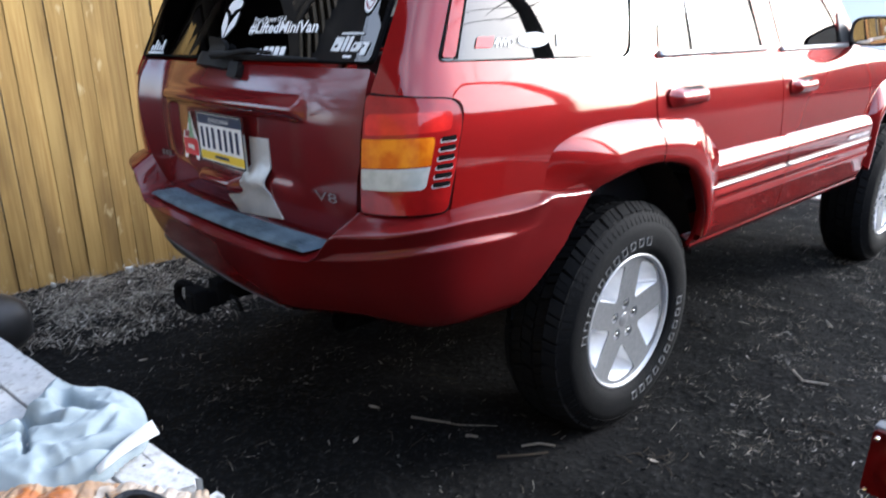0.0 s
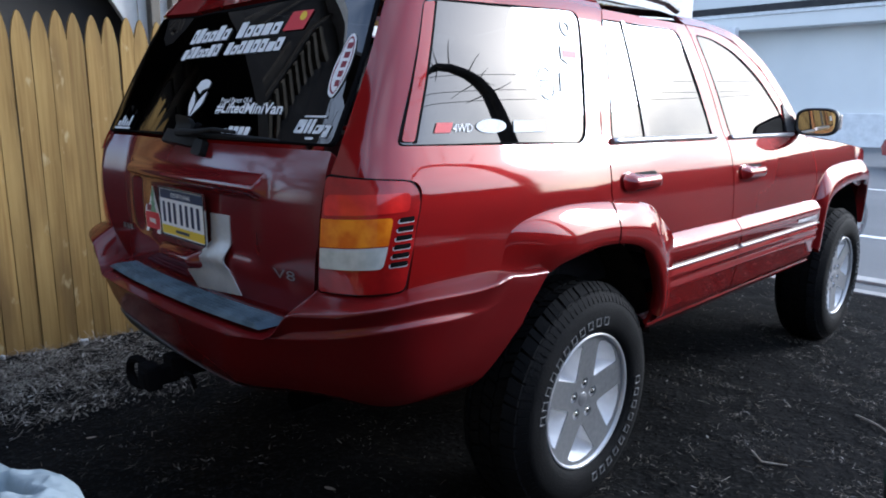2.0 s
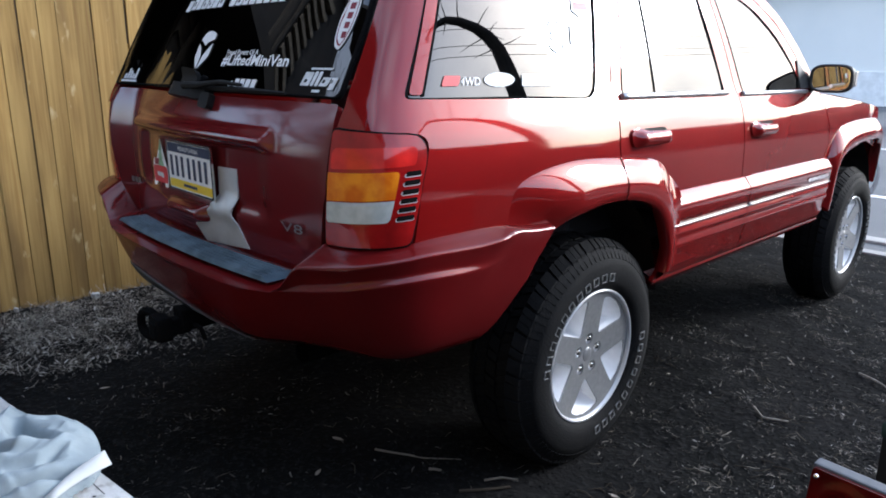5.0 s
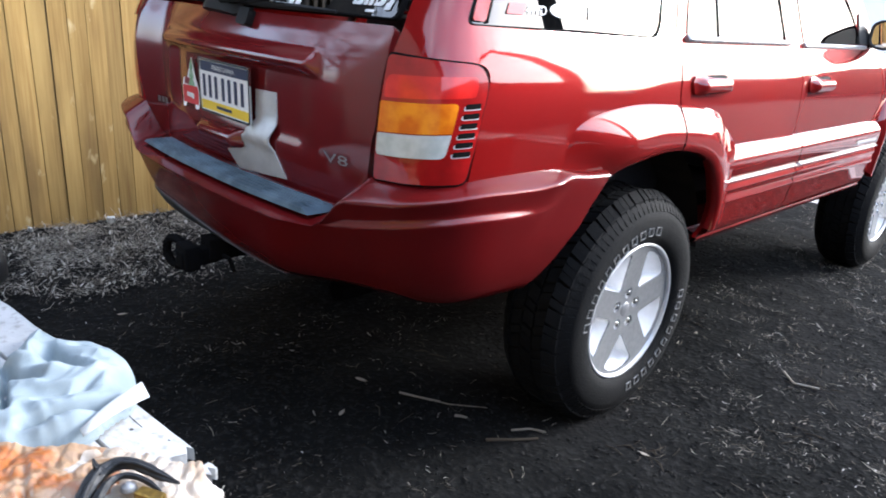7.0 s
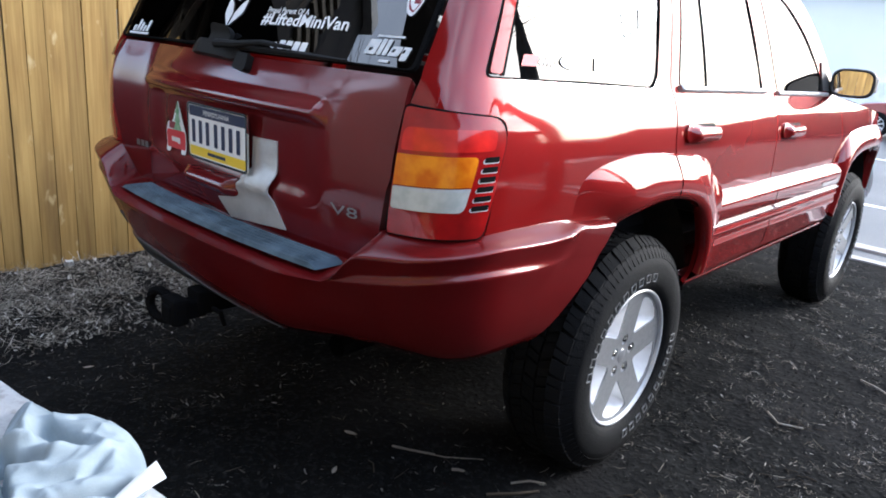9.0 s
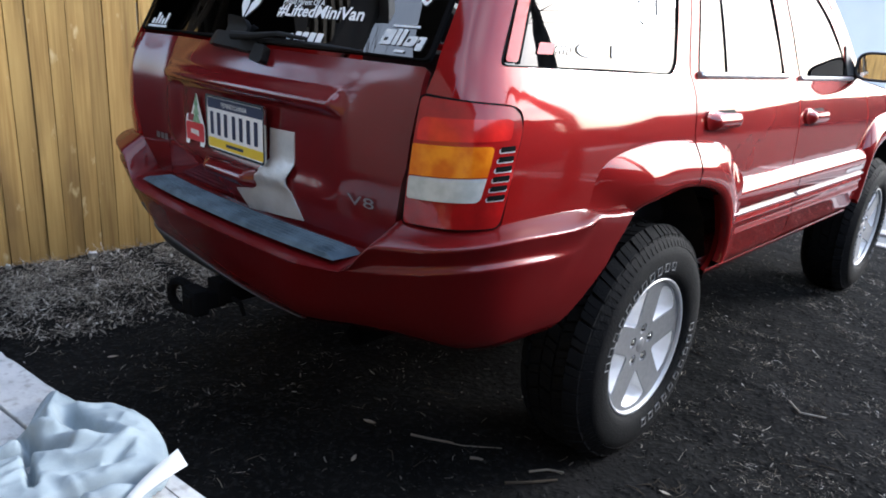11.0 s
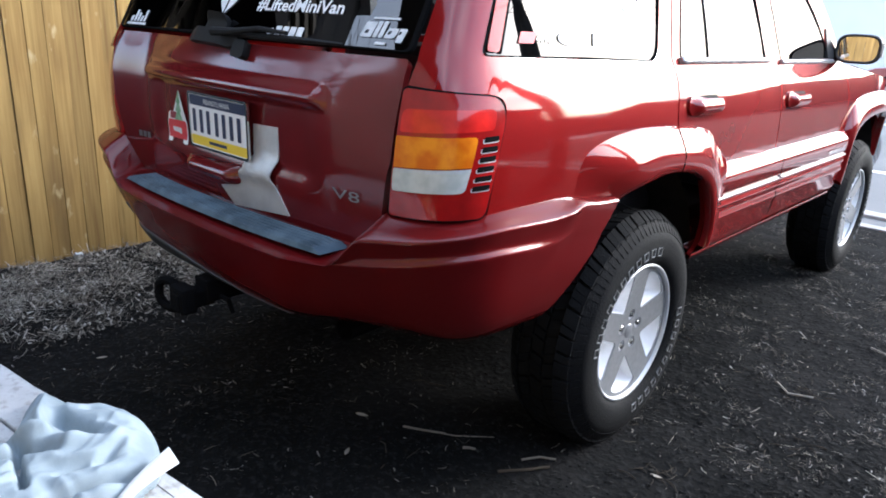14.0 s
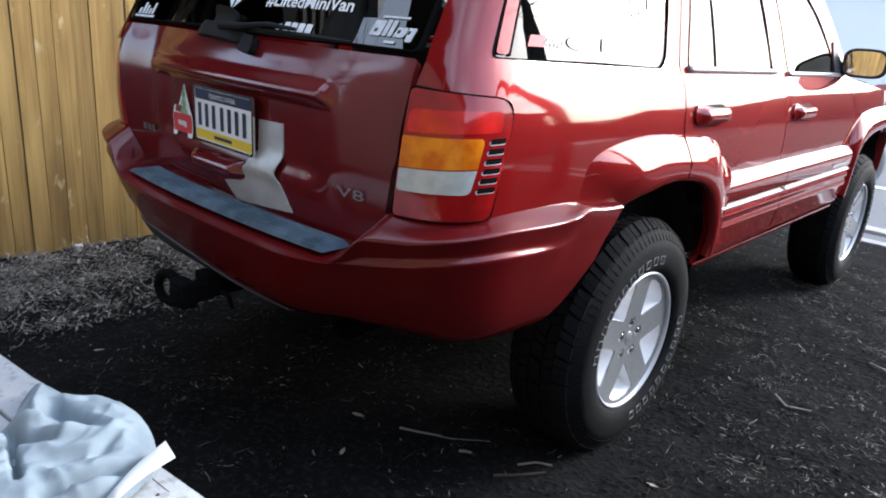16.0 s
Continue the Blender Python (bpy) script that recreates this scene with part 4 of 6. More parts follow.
decal(quad(-0.05, 0.962, 0.045, 0.971), flat, NAVY, plate, "small_bar", 0.0012)
frame_ = sheet(quad(-0.157, 0.944, 0.157, 1.104, 0, 0.014), lambda a, b, o: flat(a, b, o + 0.003), [quad(-0.1495, 0.951, 0.1495, 1.097, 0, 0.010)], 0.05, 0.006)
part("plate_frame", frame_, CHROME, plate, "thin bright plate frame")

# silver tape over the latch, with creases


def taped(a, b, o):
    return gate_surface(a, b, o + 0.003 + 0.009 * (0.5 - abs(noise.noise(Vector((a * 34, b * 34, 1))))) * soft(b, 0.86, 0.92) * (1 - soft(b, 0.96, 1.0)) + 0.0012 * noise.noise(Vector((a * 60, b * 60, 7))) + 0.010 * (1 - soft(abs(b - 0.93), 0.01, 0.045)))


part("silver_tape", sheet(rounded([(0.160, 1.050), (0.266, 1.053), (0.267, 0.960, 0.01), (0.243, 0.922, 0.01), (0.300, 0.824), (0.036, 0.800), (-0.020, 0.850), (0.072, 0.868, 0.02), (0.105, 0.914, 0.02), (0.158, 0.968)]), taped, (), 0.012, 0.004), TAPE, tailgate, "creased silver duct tape")
# handle over the latch
hb = rounded([(-0.19, 0.868, 0.02), (0.098, 0.872, 0.02), (0.102, 0.925, 0.02), (-0.188, 0.918, 0.02)])
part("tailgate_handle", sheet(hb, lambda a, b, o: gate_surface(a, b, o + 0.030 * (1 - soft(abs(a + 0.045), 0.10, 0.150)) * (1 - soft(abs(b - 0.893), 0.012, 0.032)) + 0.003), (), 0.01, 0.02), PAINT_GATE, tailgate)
# emblem and tree-and-truck sticker
lettering("V8", 0.483, 0.914, 0.088, 0.026, gate_surface, DULL_CHROME, tailgate, "emblem", 0.006)
for k in range(3):
    decal(quad(-0.545 + 0.026 * k, 0.918, -0.525 + 0.026 * k, 0.938, 0.003), gate_surface, DULL_CHROME, tailgate, "emblem_bar", 0.005)
decal(rounded([(x - 0.024, z, r) for x, z, r in ((-0.302, 0.935, 0.006), (-0.276, 0.935, 0.004), (-0.272, 0.955, 0.004), (-0.205, 0.958, 0.004), (-0.200, 0.938, 0.004), (-0.172, 0.938, 0.006), (-0.168, 1.00, 0.012), (-0.185, 1.03, 0.01), (-0.222, 1.098, 0.004), (-0.258, 1.03, 0.01), (-0.292, 1.028, 0.012), (-0.306, 0.99, 0.012))]), gate_surface, PLATE_WHITE, tailgate, "sticker", 0.008, label="white-edged sticker of a truck with a fir tree")
decal(rounded([(-0.322, 0.948, 0.006), (-0.200, 0.951, 0.006), (-0.196, 0.998, 0.012), (-0.204, 1.008, 0.006), (-0.318, 1.004, 0.006), (-0.325, 0.992, 0.012)]), gate_surface, STICK_RED, tailgate, "sticker_truck", 0.009)
decal(quad(-0.306, 1.008, -0.262, 1.030, 0.004, 0.004), gate_surface, STICK_MAROON, tailgate, "sticker_cab", 0.009)
decal(quad(-0.290, 0.966, -0.232, 0.984, 0, 0.003), gate_surface, STICK_PALE, tailgate, "sticker_gate_mark", 0.0096)
for k in range(3):
    w_, z0 = 0.028 - 0.007 * k, 1.006 + 0.026 * k
    decal(rounded([(-0.246 - w_, z0, 0.003), (-0.246 + w_, z0 + 0.001, 0.003), (-0.246, z0 + 0.040, 0.002)]), gate_surface, STICK_GREEN, tailgate, "sticker_tree", 0.0092 + 0.0004 * k)
# rear wiper
wiper = part("rear_wiper", tube([skin(-0.03, 1.262, 0.035), skin(0.08, 1.266, 0.034), skin(0.18, 1.280, 0.026), skin(0.30, 1.277, 0.022)], [0.012, 0.010, 0.007, 0.005], 8), WIPER_BLACK, tailgate)
part("wiper_blade", tube([skin(0.06, 1.266, 0.014), skin(0.2, 1.268, 0.012), skin(0.35, 1.268, 0.012), skin(0.51, 1.266, 0.012)], [0.006, 0.009, 0.008, 0.004], 6), WIPER_BLACK, wiper)
part("wiper_motor_cover", sheet(rounded([(-0.20, 1.240, 0.02), (0.06, 1.232, 0.02), (0.08, 1.268, 0.015), (-0.19, 1.275, 0.02)]), lambda a, b, o: skin(a, b, o + 0.012 + 0.02 * (1 - soft(abs(a + 0.06), 0.06, 0.14))), (), 0.012, 0.03), WIPER_BLACK, tailgate)
part("wiper_rest", sheet(rounded([(-0.135, 1.275, 0.02), (-0.01, 1.272, 0.02), (-0.012, 1.312, 0.03), (-0.118, 1.318, 0.03)]), lambda a, b, o: skin(a, b, o + 0.012 + 0.022 * soft(b, 1.29, 1.32)), (), 0.012, 0.02), WIPER_BLACK, tailgate)
part("wiper_pivot", sheet(rounded([(0.07, 1.212, 0.015), (0.135, 1.210, 0.015), (0.13, 1.252, 0.01), (0.075, 1.254, 0.01)]), lambda a, b, o: skin(a, b, o + 0.022), (), 0.012, 0.025), WIPER_BLACK, tailgate)

# stickers on the rear window
def word_bars(s0, s1, z0, z1, n, gaps=(), seed=1):
    """Words that cannot be lettered, as slanted plain bars."""
    rg, w_ = random.Random(seed), (s1 - s0) / n
    for k in range(n):
        if k in gaps:
            continue
        a, top = s0 + w_ * k, z1 - (0.0 if k in (0, *[g + 1 for g in gaps]) else 0.28 * (z1 - z0) * rg.choice((0, 1, 1)))
        hole = [quad(a + w_ * 0.30, z0 + 0.3 * (top - z0), a + w_ * 0.56, z0 + 0.68 * (top - z0), 0.003, 0.002)] if k % 3 != 1 else []
        decal(quad(a, z0, a + w_ * 0.86, top, 0.012, 0.004), skin, PLATE_WHITE, rear_glass, "sticker_bar", 0.005, hole)


word_bars(-0.372, 0.325, 1.562, 1.610, 12, (6,), 3)
decal(quad(0.338, 1.568, 0.452, 1.622, 0.03, 0.004), skin, STICK_RED, rear_glass, "sticker", 0.005)
decal(ring_of(0.435, 1.606, 0.018, 0.013), skin, YELLOW, rear_glass, "sticker_dot", 0.006)
decal(quad(-0.39, 1.508, -0.345, 1.543, 0.01, 0.006), skin, PLATE_WHITE, rear_glass, "sticker_bar", 0.005)
word_bars(-0.335, 0.365, 1.512, 1.550, 15, (6,), 8)
decal(rounded([(-0.112, 1.412, 0.008), (-0.085, 1.402, 0.01), (-0.066, 1.392, 0.006), (-0.054, 1.404, 0.006), (-0.012, 1.412, 0.01), (-0.010, 1.428, 0.012), (-0.05, 1.440, 0.02), (-0.095, 1.434, 0.012)]), skin, PLATE_WHITE, rear_glass, "sticker", 0.005)
decal(rounded([(-0.118, 1.402, 0.006), (-0.090, 1.386, 0.006), (-0.072, 1.360, 0.004), (-0.078, 1.322, 0.003), (-0.116, 1.356, 0.012)]), skin, PLATE_WHITE, rear_glass, "sticker", 0.005)
decal(rounded([(-0.012, 1.402, 0.006), (-0.014, 1.362, 0.012), (-0.070, 1.322, 0.003), (-0.062, 1.360, 0.004), (-0.038, 1.386, 0.006)]), skin, PLATE_WHITE, rear_glass, "sticker", 0.005)
lettering("Proud Parent Of A", 0.112, 1.366, 0.19, 0.015, skin, PLATE_WHITE, rear_glass, "lettering", 0.005, bold=0.012)
lettering("#LiftedMiniVan", 0.098, 1.333, 0.372, 0.034, skin, PLATE_WHITE, rear_glass, "lettering", 0.005, 0.1, 0.024)
decal(rounded([(0.185, 1.268, 0.004), (0.20, 1.270, 0.004), (0.215, 1.295, 0.006), (0.195, 1.292, 0.006)]), skin, PLATE_WHITE, rear_glass, "sticker", 0.005)
for k in range(4):
    decal(quad(0.222 + 0.031 * k, 1.273, 0.247 + 0.031 * k, 1.300, 0.003, 0.003), skin, PLATE_WHITE, rear_glass, "sticker_bar", 0.005)
for k, (w_, top) in enumerate(((0.036, 1.324), (0.014, 1.326), (0.014, 1.326), (0.030, 1.312), (0.028, 1.312))):
    a = 0.548 + (0.0, 0.040, 0.058, 0.076, 0.110)[k]
    hole = [quad(a + w_ * 0.34, 1.298, a + w_ * 0.66, 1.306, 0.005, 0.002)] if w_ > 0.02 else []
    decal(quad(a, 1.290 - (0.008 if k == 4 else 0.0), a + w_, top, 0.014, 0.003), skin, STICK_PALE, rear_glass, "sticker_bar", 0.005, hole)
decal(quad(0.578, 1.330, 0.662, 1.335, 0.004), skin, STICK_PALE, rear_glass, "sticker_bar", 0.005)
decal(quad(0.602, 1.275, 0.634, 1.281, 0.002), skin, STICK_PALE, rear_glass, "sticker_bar", 0.005)
decal(ring_of(0.683, 1.462, 0.034, 0.082, lean=0.25), skin, PLATE_WHITE, rear_glass, "sticker", 0.005)
decal(ring_of(0.683, 1.462, 0.029, 0.074, lean=0.25), skin, STICK_MAROON, rear_glass, "sticker_ring", 0.0055, [ring_of(0.683, 1.462, 0.026, 0.069, lean=0.25)])
for k in range(5):
    decal(quad(0.662 + 0.006 * k, 1.408 + 0.024 * k, 0.686 + 0.006 * k, 1.424 + 0.024 * k, 0.004, 0.003), skin, STICK_MAROON, rear_glass, "sticker_bar", 0.0055)
for k in range(5):
    decal(quad(-0.655 + 0.017 * k, 1.282, -0.643 + 0.017 * k, 1.300 + 0.009 * ((k * 2) % 3), 0, 0.002), skin, STICK_PALE, rear_glass, "sticker_bar", 0.005)
decal(quad(-0.665, 1.272, -0.565, 1.279), skin, STICK_PALE, rear_glass, "sticker_bar", 0.005)

# stickers on the quarter window
decal(quad(1.016, 1.296, 1.076, 1.322, 0.006, 0.004), flat_pane, STICK_RED, car, "sticker", 0.0035)
lettering("4WD", 1.084, 1.297, 0.076, 0.022, flat_pane, PLATE_WHITE, car, "lettering", 0.0035)
decal(ring_of(1.238, 1.312, 0.064, 0.019), flat_pane, STICK_PALE, car, "sticker", 0.0035)
decal(quad(1.335, 1.294, 1.482, 1.326, 0, 0.004), flat_pane, STICK_PALE, car, "sticker", 0.0035)
decal(ring_of(1.522, 1.437, 0.050, 0.050), flat_pane, STICK_PALE, car, "sticker", 0.0035, [ring_of(1.522, 1.437, 0.043, 0.043)])
decal(quad(1.492, 1.425, 1.552, 1.433), flat_pane, STICK_PALE, car, "sticker_bar", 0.0035)
decal(quad(1.492, 1.442, 1.552, 1.450), flat_pane, STICK_PALE, car, "sticker_bar", 0.0035)
decal(quad(1.596, 1.415, 1.690, 1.472, 0.01), flat_pane, STICK_PALE, car, "sticker", 0.0035)
decal(rounded([(1.632, 1.515), (1.672, 1.498), (1.724, 1.510), (1.734, 1.548), (1.690, 1.566), (1.640, 1.555)]), flat_pane, STICK_PALE, car, "sticker", 0.0035)
decal(quad(1.645, 1.520, 1.722, 1.540, 0.0035), flat_pane, STICK_RED, car, "sticker_bar", 0.0042)
decal(ring_of(1.702, 1.615, 0.030, 0.028), flat_pane, STICK_PALE, car, "sticker", 0.0035, [ring_of(1.702, 1.615, 0.014, 0.013)])

for i, side in enumerate((1, -1)):
    # painted strip in the quarter window, bars and belt mouldings
    part("window_post", sheet(flip(rounded([(0.905, 1.276, 0.01), (0.952, 1.274, 0.01), (0.984, 1.638, 0.01), (0.936, 1.632, 0.01)]), side), raised(0.003), (), 0.02, 0.004), PAINT, car)
    part("window_post_seal", sheet(flip(rounded([(0.952, 1.272), (0.962, 1.272), (0.996, 1.640), (0.985, 1.640)]), side), raised(0.001), (), 0.03, 0.012), SEAL, car)
    part("window_bar", sheet(flip(rounded([(2.062, 1.262), (2.094, 1.262), (2.078, 1.668), (2.054, 1.668)]), side), lambda a, b, o: flat_pane(a, b, o + 0.005), (), 0.03, 0.012), GLOSS_BLACK, doors_rear[i])
    part("belt_moulding", strip(1.835, 2.612, [(1.246, 0.0), (1.247, 0.012), (1.258, 0.014), (1.264, 0.008), (1.266, -0.006)], side, 20), BELT, doors_rear[i], "grey bright window moulding")
    part("belt_moulding", strip(2.745, 3.47, [(1.240, 0.0), (1.241, 0.010), (1.250, 0.012), (1.256, 0.007), (1.258, -0.006)], side, 20), BELT, doors_front[i], "grey bright window moulding")
    part("mirror_sail", sheet(flip(rounded([(3.40, 1.262), (3.60, 1.262), (3.52, 1.31), (3.40, 1.40, 0.02)]), side), raised(0.006), (), 0.03, 0.012), BLACK, doors_front[i])
    # door handles
    for s0, owner in ((1.975, doors_rear[i]), (2.905, doors_front[i])):
        zc = 1.127 if s0 < 2.5 else 1.108
        cup = rounded([(s0 - 0.125, zc - 0.022, 0.03), (s0 + 0.105, zc - 0.02, 0.03), (s0 + 0.100, zc + 0.024, 0.03), (s0 - 0.06, zc + 0.024, 0.03)])
        # flat dark sheet paints the shade of the hollow behind the grip
        part("handle_cup_shade", sheet(flip(cup, side), raised(0.0015), (), 0.015, 0.002), DARK, owner)
        grip = rounded([(s0 - 0.130, zc - 0.036, 0.025), (s0 + 0.112, zc - 0.030, 0.03), (s0 + 0.120, zc + 0.008, 0.02), (s0 - 0.03, zc + 0.014, 0.02), (s0 - 0.10, zc + 0.030, 0.02), (s0 - 0.138, zc + 0.012, 0.02)])
        part("door_handle", sheet(flip(grip, side), lambda a, b, o, s0=s0, zc=zc: skin(a, b, o + 0.008 + 0.026 * (1 - soft(abs(abs(a) - s0 + 0.005), 0.075, 0.128)) * (1 - soft(abs(b - zc + 0.010), 0.012, 0.034))), (), 0.010, 0.02), PAINT, owner, "painted pull handle")
    # model badge as plain bars
    for k in range(8):
        decal(flip(quad(3.42 + 0.034 * k, 0.822, 3.446 + 0.034 * k, 0.840), side), skin, CHROME, doors_front[i], "badge_bar", 0.0405)
    # door mirror
    head = pose(side * 0.900, 1.90, 1.310, 0, 0, side * 6)
    shell = loft([[Vector((w_ * math.copysign(abs(math.cos(a)) ** 0.55, math.cos(a)), y_, h_ * math.copysign(abs(math.sin(a)) ** 0.6, math.sin(a)))) for a in [2 * math.pi * j / 40 for j in range(41)]] for y_, w_, h_ in ((-0.045, 0.080, 0.054), (-0.062, 0.086, 0.058), (-0.060, 0.094, 0.065), (-0.03, 0.097, 0.068), (0.02, 0.092, 0.064), (0.055, 0.075, 0.050), (0.075, 0.045, 0.030), (0.08, 0.004, 0.003))])
    mirror = part("door_mirror", moved(shell, head), BLACK, car, "black door mirror with a rounded shell")
    part("mirror_glass", moved(sheet(rounded([(-0.081, -0.055, 0.03), (0.081, -0.055, 0.03), (0.081, 0.055, 0.03), (-0.081, 0.055, 0.03)]), lambda a, b, o: Vector((a, -0.050 - o, b)), (), 0.03, 0.0), head), MIRROR, mirror)
    part("mirror_edge", moved(box(0.088, -0.01, -0.036, 0.0985, 0.03, 0.036, 0.005), head @ Matrix.Diagonal((side, 1, 1, 1))), BELT, mirror, "bright outer edge")
    part("mirror_arm", moved(box(-0.10, -0.03, -0.030, 0.08, 0.04, 0.030, 0.02), pose(side * 0.800, 1.88, 1.275, 0, side * -14)), BLACK, mirror)
# seams and dirt line under the tailgate, hitch
hitch = part("tow_hitch", tube([(-0.34, -0.85, 0.605), (-0.26, -0.91, 0.582), (-0.1, -0.925, 0.575), (0.28, -0.925, 0.572), (0.40, -0.86, 0.60)], 0.019, 10), SEAL, car, "black tow bar with a ring hitch")
part("receiver", box(-0.035, -1.03, 0.515, 0.035, -0.80, 0.585, 0.006), SEAL, hitch)
part("ball_mount", box(-0.026, -1.115, 0.505, 0.026, -1.0, 0.557, 0.006, box(-0.040, -1.11, 0.495, 0.040, -1.06, 0.575, 0.012)), SEAL, hitch)
part("tow_ring", tube([(-0.074 + 0.046 * math.cos(a), -1.09 + 0.012 * math.cos(a), 0.528 + 0.044 * math.sin(a)) for a in [math.radians(50 + 15 * k) for k in range(19)]], 0.014, 8), SEAL, hitch)
part("hitch_pin", tube([(0.06, -1.00, 0.54), (0.10, -1.00, 0.54), (0.105, -0.99, 0.50)], 0.007, 6), SEAL, hitch)
part("exhaust", tube([(0.42, -0.45, 0.52), (0.44, -0.85, 0.52)], 0.032, 12, False), SEAL, car)


# ---- ground ----
def ground_height(x, y):
    """Soil, nearly level, heaped along the fence."""
    heap = 0.085 * soft(-x, 1.0, 1.85) * (1 - soft(y, 3.0, 3.9)) * (0.75 + 0.25 * noise.noise(Vector((x * 2, y * 2, 3))))
    rough = 0.010 * noise.noise(Vector((x * 5, y * 5, 0))) + 0.006 * noise.noise(Vector((x * 14, y * 14, 9))) + 0.012 * noise.noise(Vector((x * 1.3, y * 1.3, 5)))
    return heap + (rough - 0.006) * (1 - soft(y, 3.3, 3.9))


bm = bmesh.new()
xs = [-500, -60, -12, -5, -3.4] + [-2.2 + 0.035 * k for k in range(140)] + [3.2, 5, 12, 60, 500]
ys2 = [-500, -60, -12, -5, -3.4, -2.6] + [-1.9 + 0.035 * k for k in range(172)]
grid = [[bm.verts.new((x, y, ground_height(x, y) if abs(x) < 4.5 and y > -4.5 else 0.0)) for x in xs] for y in ys2]
for r0, r1 in zip(grid, grid[1:]):
    for j in range(len(xs) - 1):
        bm.faces.new((r0[j], r0[j + 1], r1[j + 1], r1[j])).smooth = True
ground = tagged(part("ground", bm, SOIL), "dark bare soil strewn with straw and wood chips", "ground", kind="structure")
tagged(part("kerb", box(-80, 4.44, -0.2, 80, 4.62, 0.015, 0.01, box(-80, 4.0, -0.2, 80, 4.12, 0.012, 0.008)), CONCRETE), "worn concrete kerb edging between soil and road", "kerb", kind="structure")
bm = bmesh.new()
for a, b in ((4.10, 4.46), (4.60, 800)):
    vs = [bm.verts.new(p) for p in ((-600, a, -0.01), (600, a, -0.01), (600, b, -0.01), (-600, b, -0.01))]
    bm.faces.new(vs)
tagged(part("road", bm, ASPHALT), "pale worn asphalt road with faded lines", "road", kind="structure")
# dark slab out of view, added so the doors mirror less bright road
tagged(part("reflection_ground", box(3.0, 4.14, -0.2, 14.0, 28.5, -0.004), DIM_GROUND), "unseen dark ground beside the yard, added to dim door reflections", "pavement", kind="structure")
bm = None
for y in (6.85, 12.4):
    bm = box(-60, y, -0.012, 60, y + 0.14, -0.006, 0, bm)
tagged(part("road_line", bm, WHITE_PAINT), "faded white line painted on the road", "road marking", kind="structure")

# ---- building over the road ----
hall = thing("commercial_building", "long low grey-blue building with a white base and roof edge", "building", (0, 30, 0))
part("wall", box(-40, 0, 1.3, -2, 0.4, 4.75), BLUE_WALL, hall)
part("base_wall", box(-40, -0.12, -0.1, -2, 0.4, 1.3, 0.02), WHITE_PAINT, hall)
part("eave", box(-40, -0.9, 4.75, -2, 0.4, 5.30, 0.03), BLUE_WALL, hall)
part("gutter", box(-40, -1.0, 5.46, -2, -0.7, 5.74, 0.03), DARK_WALL, hall)
part("fascia", box(-40, -0.96, 5.30, -2, -0.7, 5.46, 0.02), WHITE_PAINT, hall)
part("roof", box(-40, -0.8, 5.74, -2, 8.0, 7.2, 0.05), BLUE_WALL, hall)
for x in (-14.4, -13.9):
    part("vent_pipe", moved(turned([(0, 0.0), (0, 0.14), (2.6, 0.14), (2.6, 0.0)], 16), pose(x, -1.2, 4.4, 0, -90)), WHITE_PAINT, hall)
part("roof_box", box(-12.9, -1.6, 4.3, -12.1, -1.1, 5.05, 0.04), WHITE_PAINT, hall)
part("lamp_head", box(-11.45, -1.5, 4.1, -11.1, -1.1, 4.85, 0.05), WHITE_PAINT, hall)
part("lamp_post", box(-11.34, -1.34, 0, -11.2, -1.2, 4.1, 0.02), WHITE_PAINT, hall)

# ---- red car over the road ----
sedan = thing("parked_car", "dark red saloon car parked along the far side of the road", "car", (0, 17.5, 0))
side_line = [(-2.5, 0.35), (-2.55, 0.55), (-2.48, 0.72), (-2.3, 0.80), (-1.4, 0.93), (-0.75, 1.28), (0.3, 1.44), (1.1, 1.38), (1.75, 1.05), (2.1, 1.0), (2.2, 0.7), (2.15, 0.32)]
rows3 = []
for k, w_ in ((0, 0.0), (1, 0.06), (2, 0.9), (3, 1.74), (4, 1.8)):
    inset = 0.05 if k in (0, 4) else 0.0
    rows3.append([Vector((x * (1 - inset * 0.2), w_, 0.32 + (z - 0.32) * (1 - inset * 0.9))) for x, z in side_line])
bm = loft(rows3)
for row in (rows3[0], rows3[-1]):
    bm.faces.new([bm.verts.new(p) for p in row])
part("body", bm, FAR_RED, sedan)
part("side_window", box(-0.75, -0.012, 0.95, 1.2, 0.02, 1.28, 0.01), TINT_REAR, sedan)
part("underside", box(-2.3, 0.1, 0.18, 2.0, 1.7, 0.36, 0.02), DARK, sedan)
for x in (-1.98, 0.75):
    w4 = new("wheel")
    w4.parent = sedan
    w4.matrix_basis = pose(x, -0.01, 0.31, 0, 0, -90)
    part("tyre", turned([(-0.1, 0.2), (-0.1, 0.3), (-0.08, 0.315), (0.1, 0.315), (0.12, 0.3), (0.12, 0.225), (0.10, 0.2)], 40), RUBBER, w4, smooth=True)
    part("rim", turned([(0.10, 0.2), (0.118, 0.215), (0.112, 0.225), (0.09, 0.22)], 40), ALLOY, w4, smooth=True)
    # dark disc painted in as the shadow within the rim
    part("rim_shadow", turned([(0.03, 0.0), (0.03, 0.21)], 24), DARK, w4)
    for k in range(10):
        part("spoke", moved(box(0.08, -0.018, 0.03, 0.105, 0.018, 0.212, 0.004), Matrix.Rotation(2 * math.pi * k / 10, 4, "X")), ALLOY, w4)

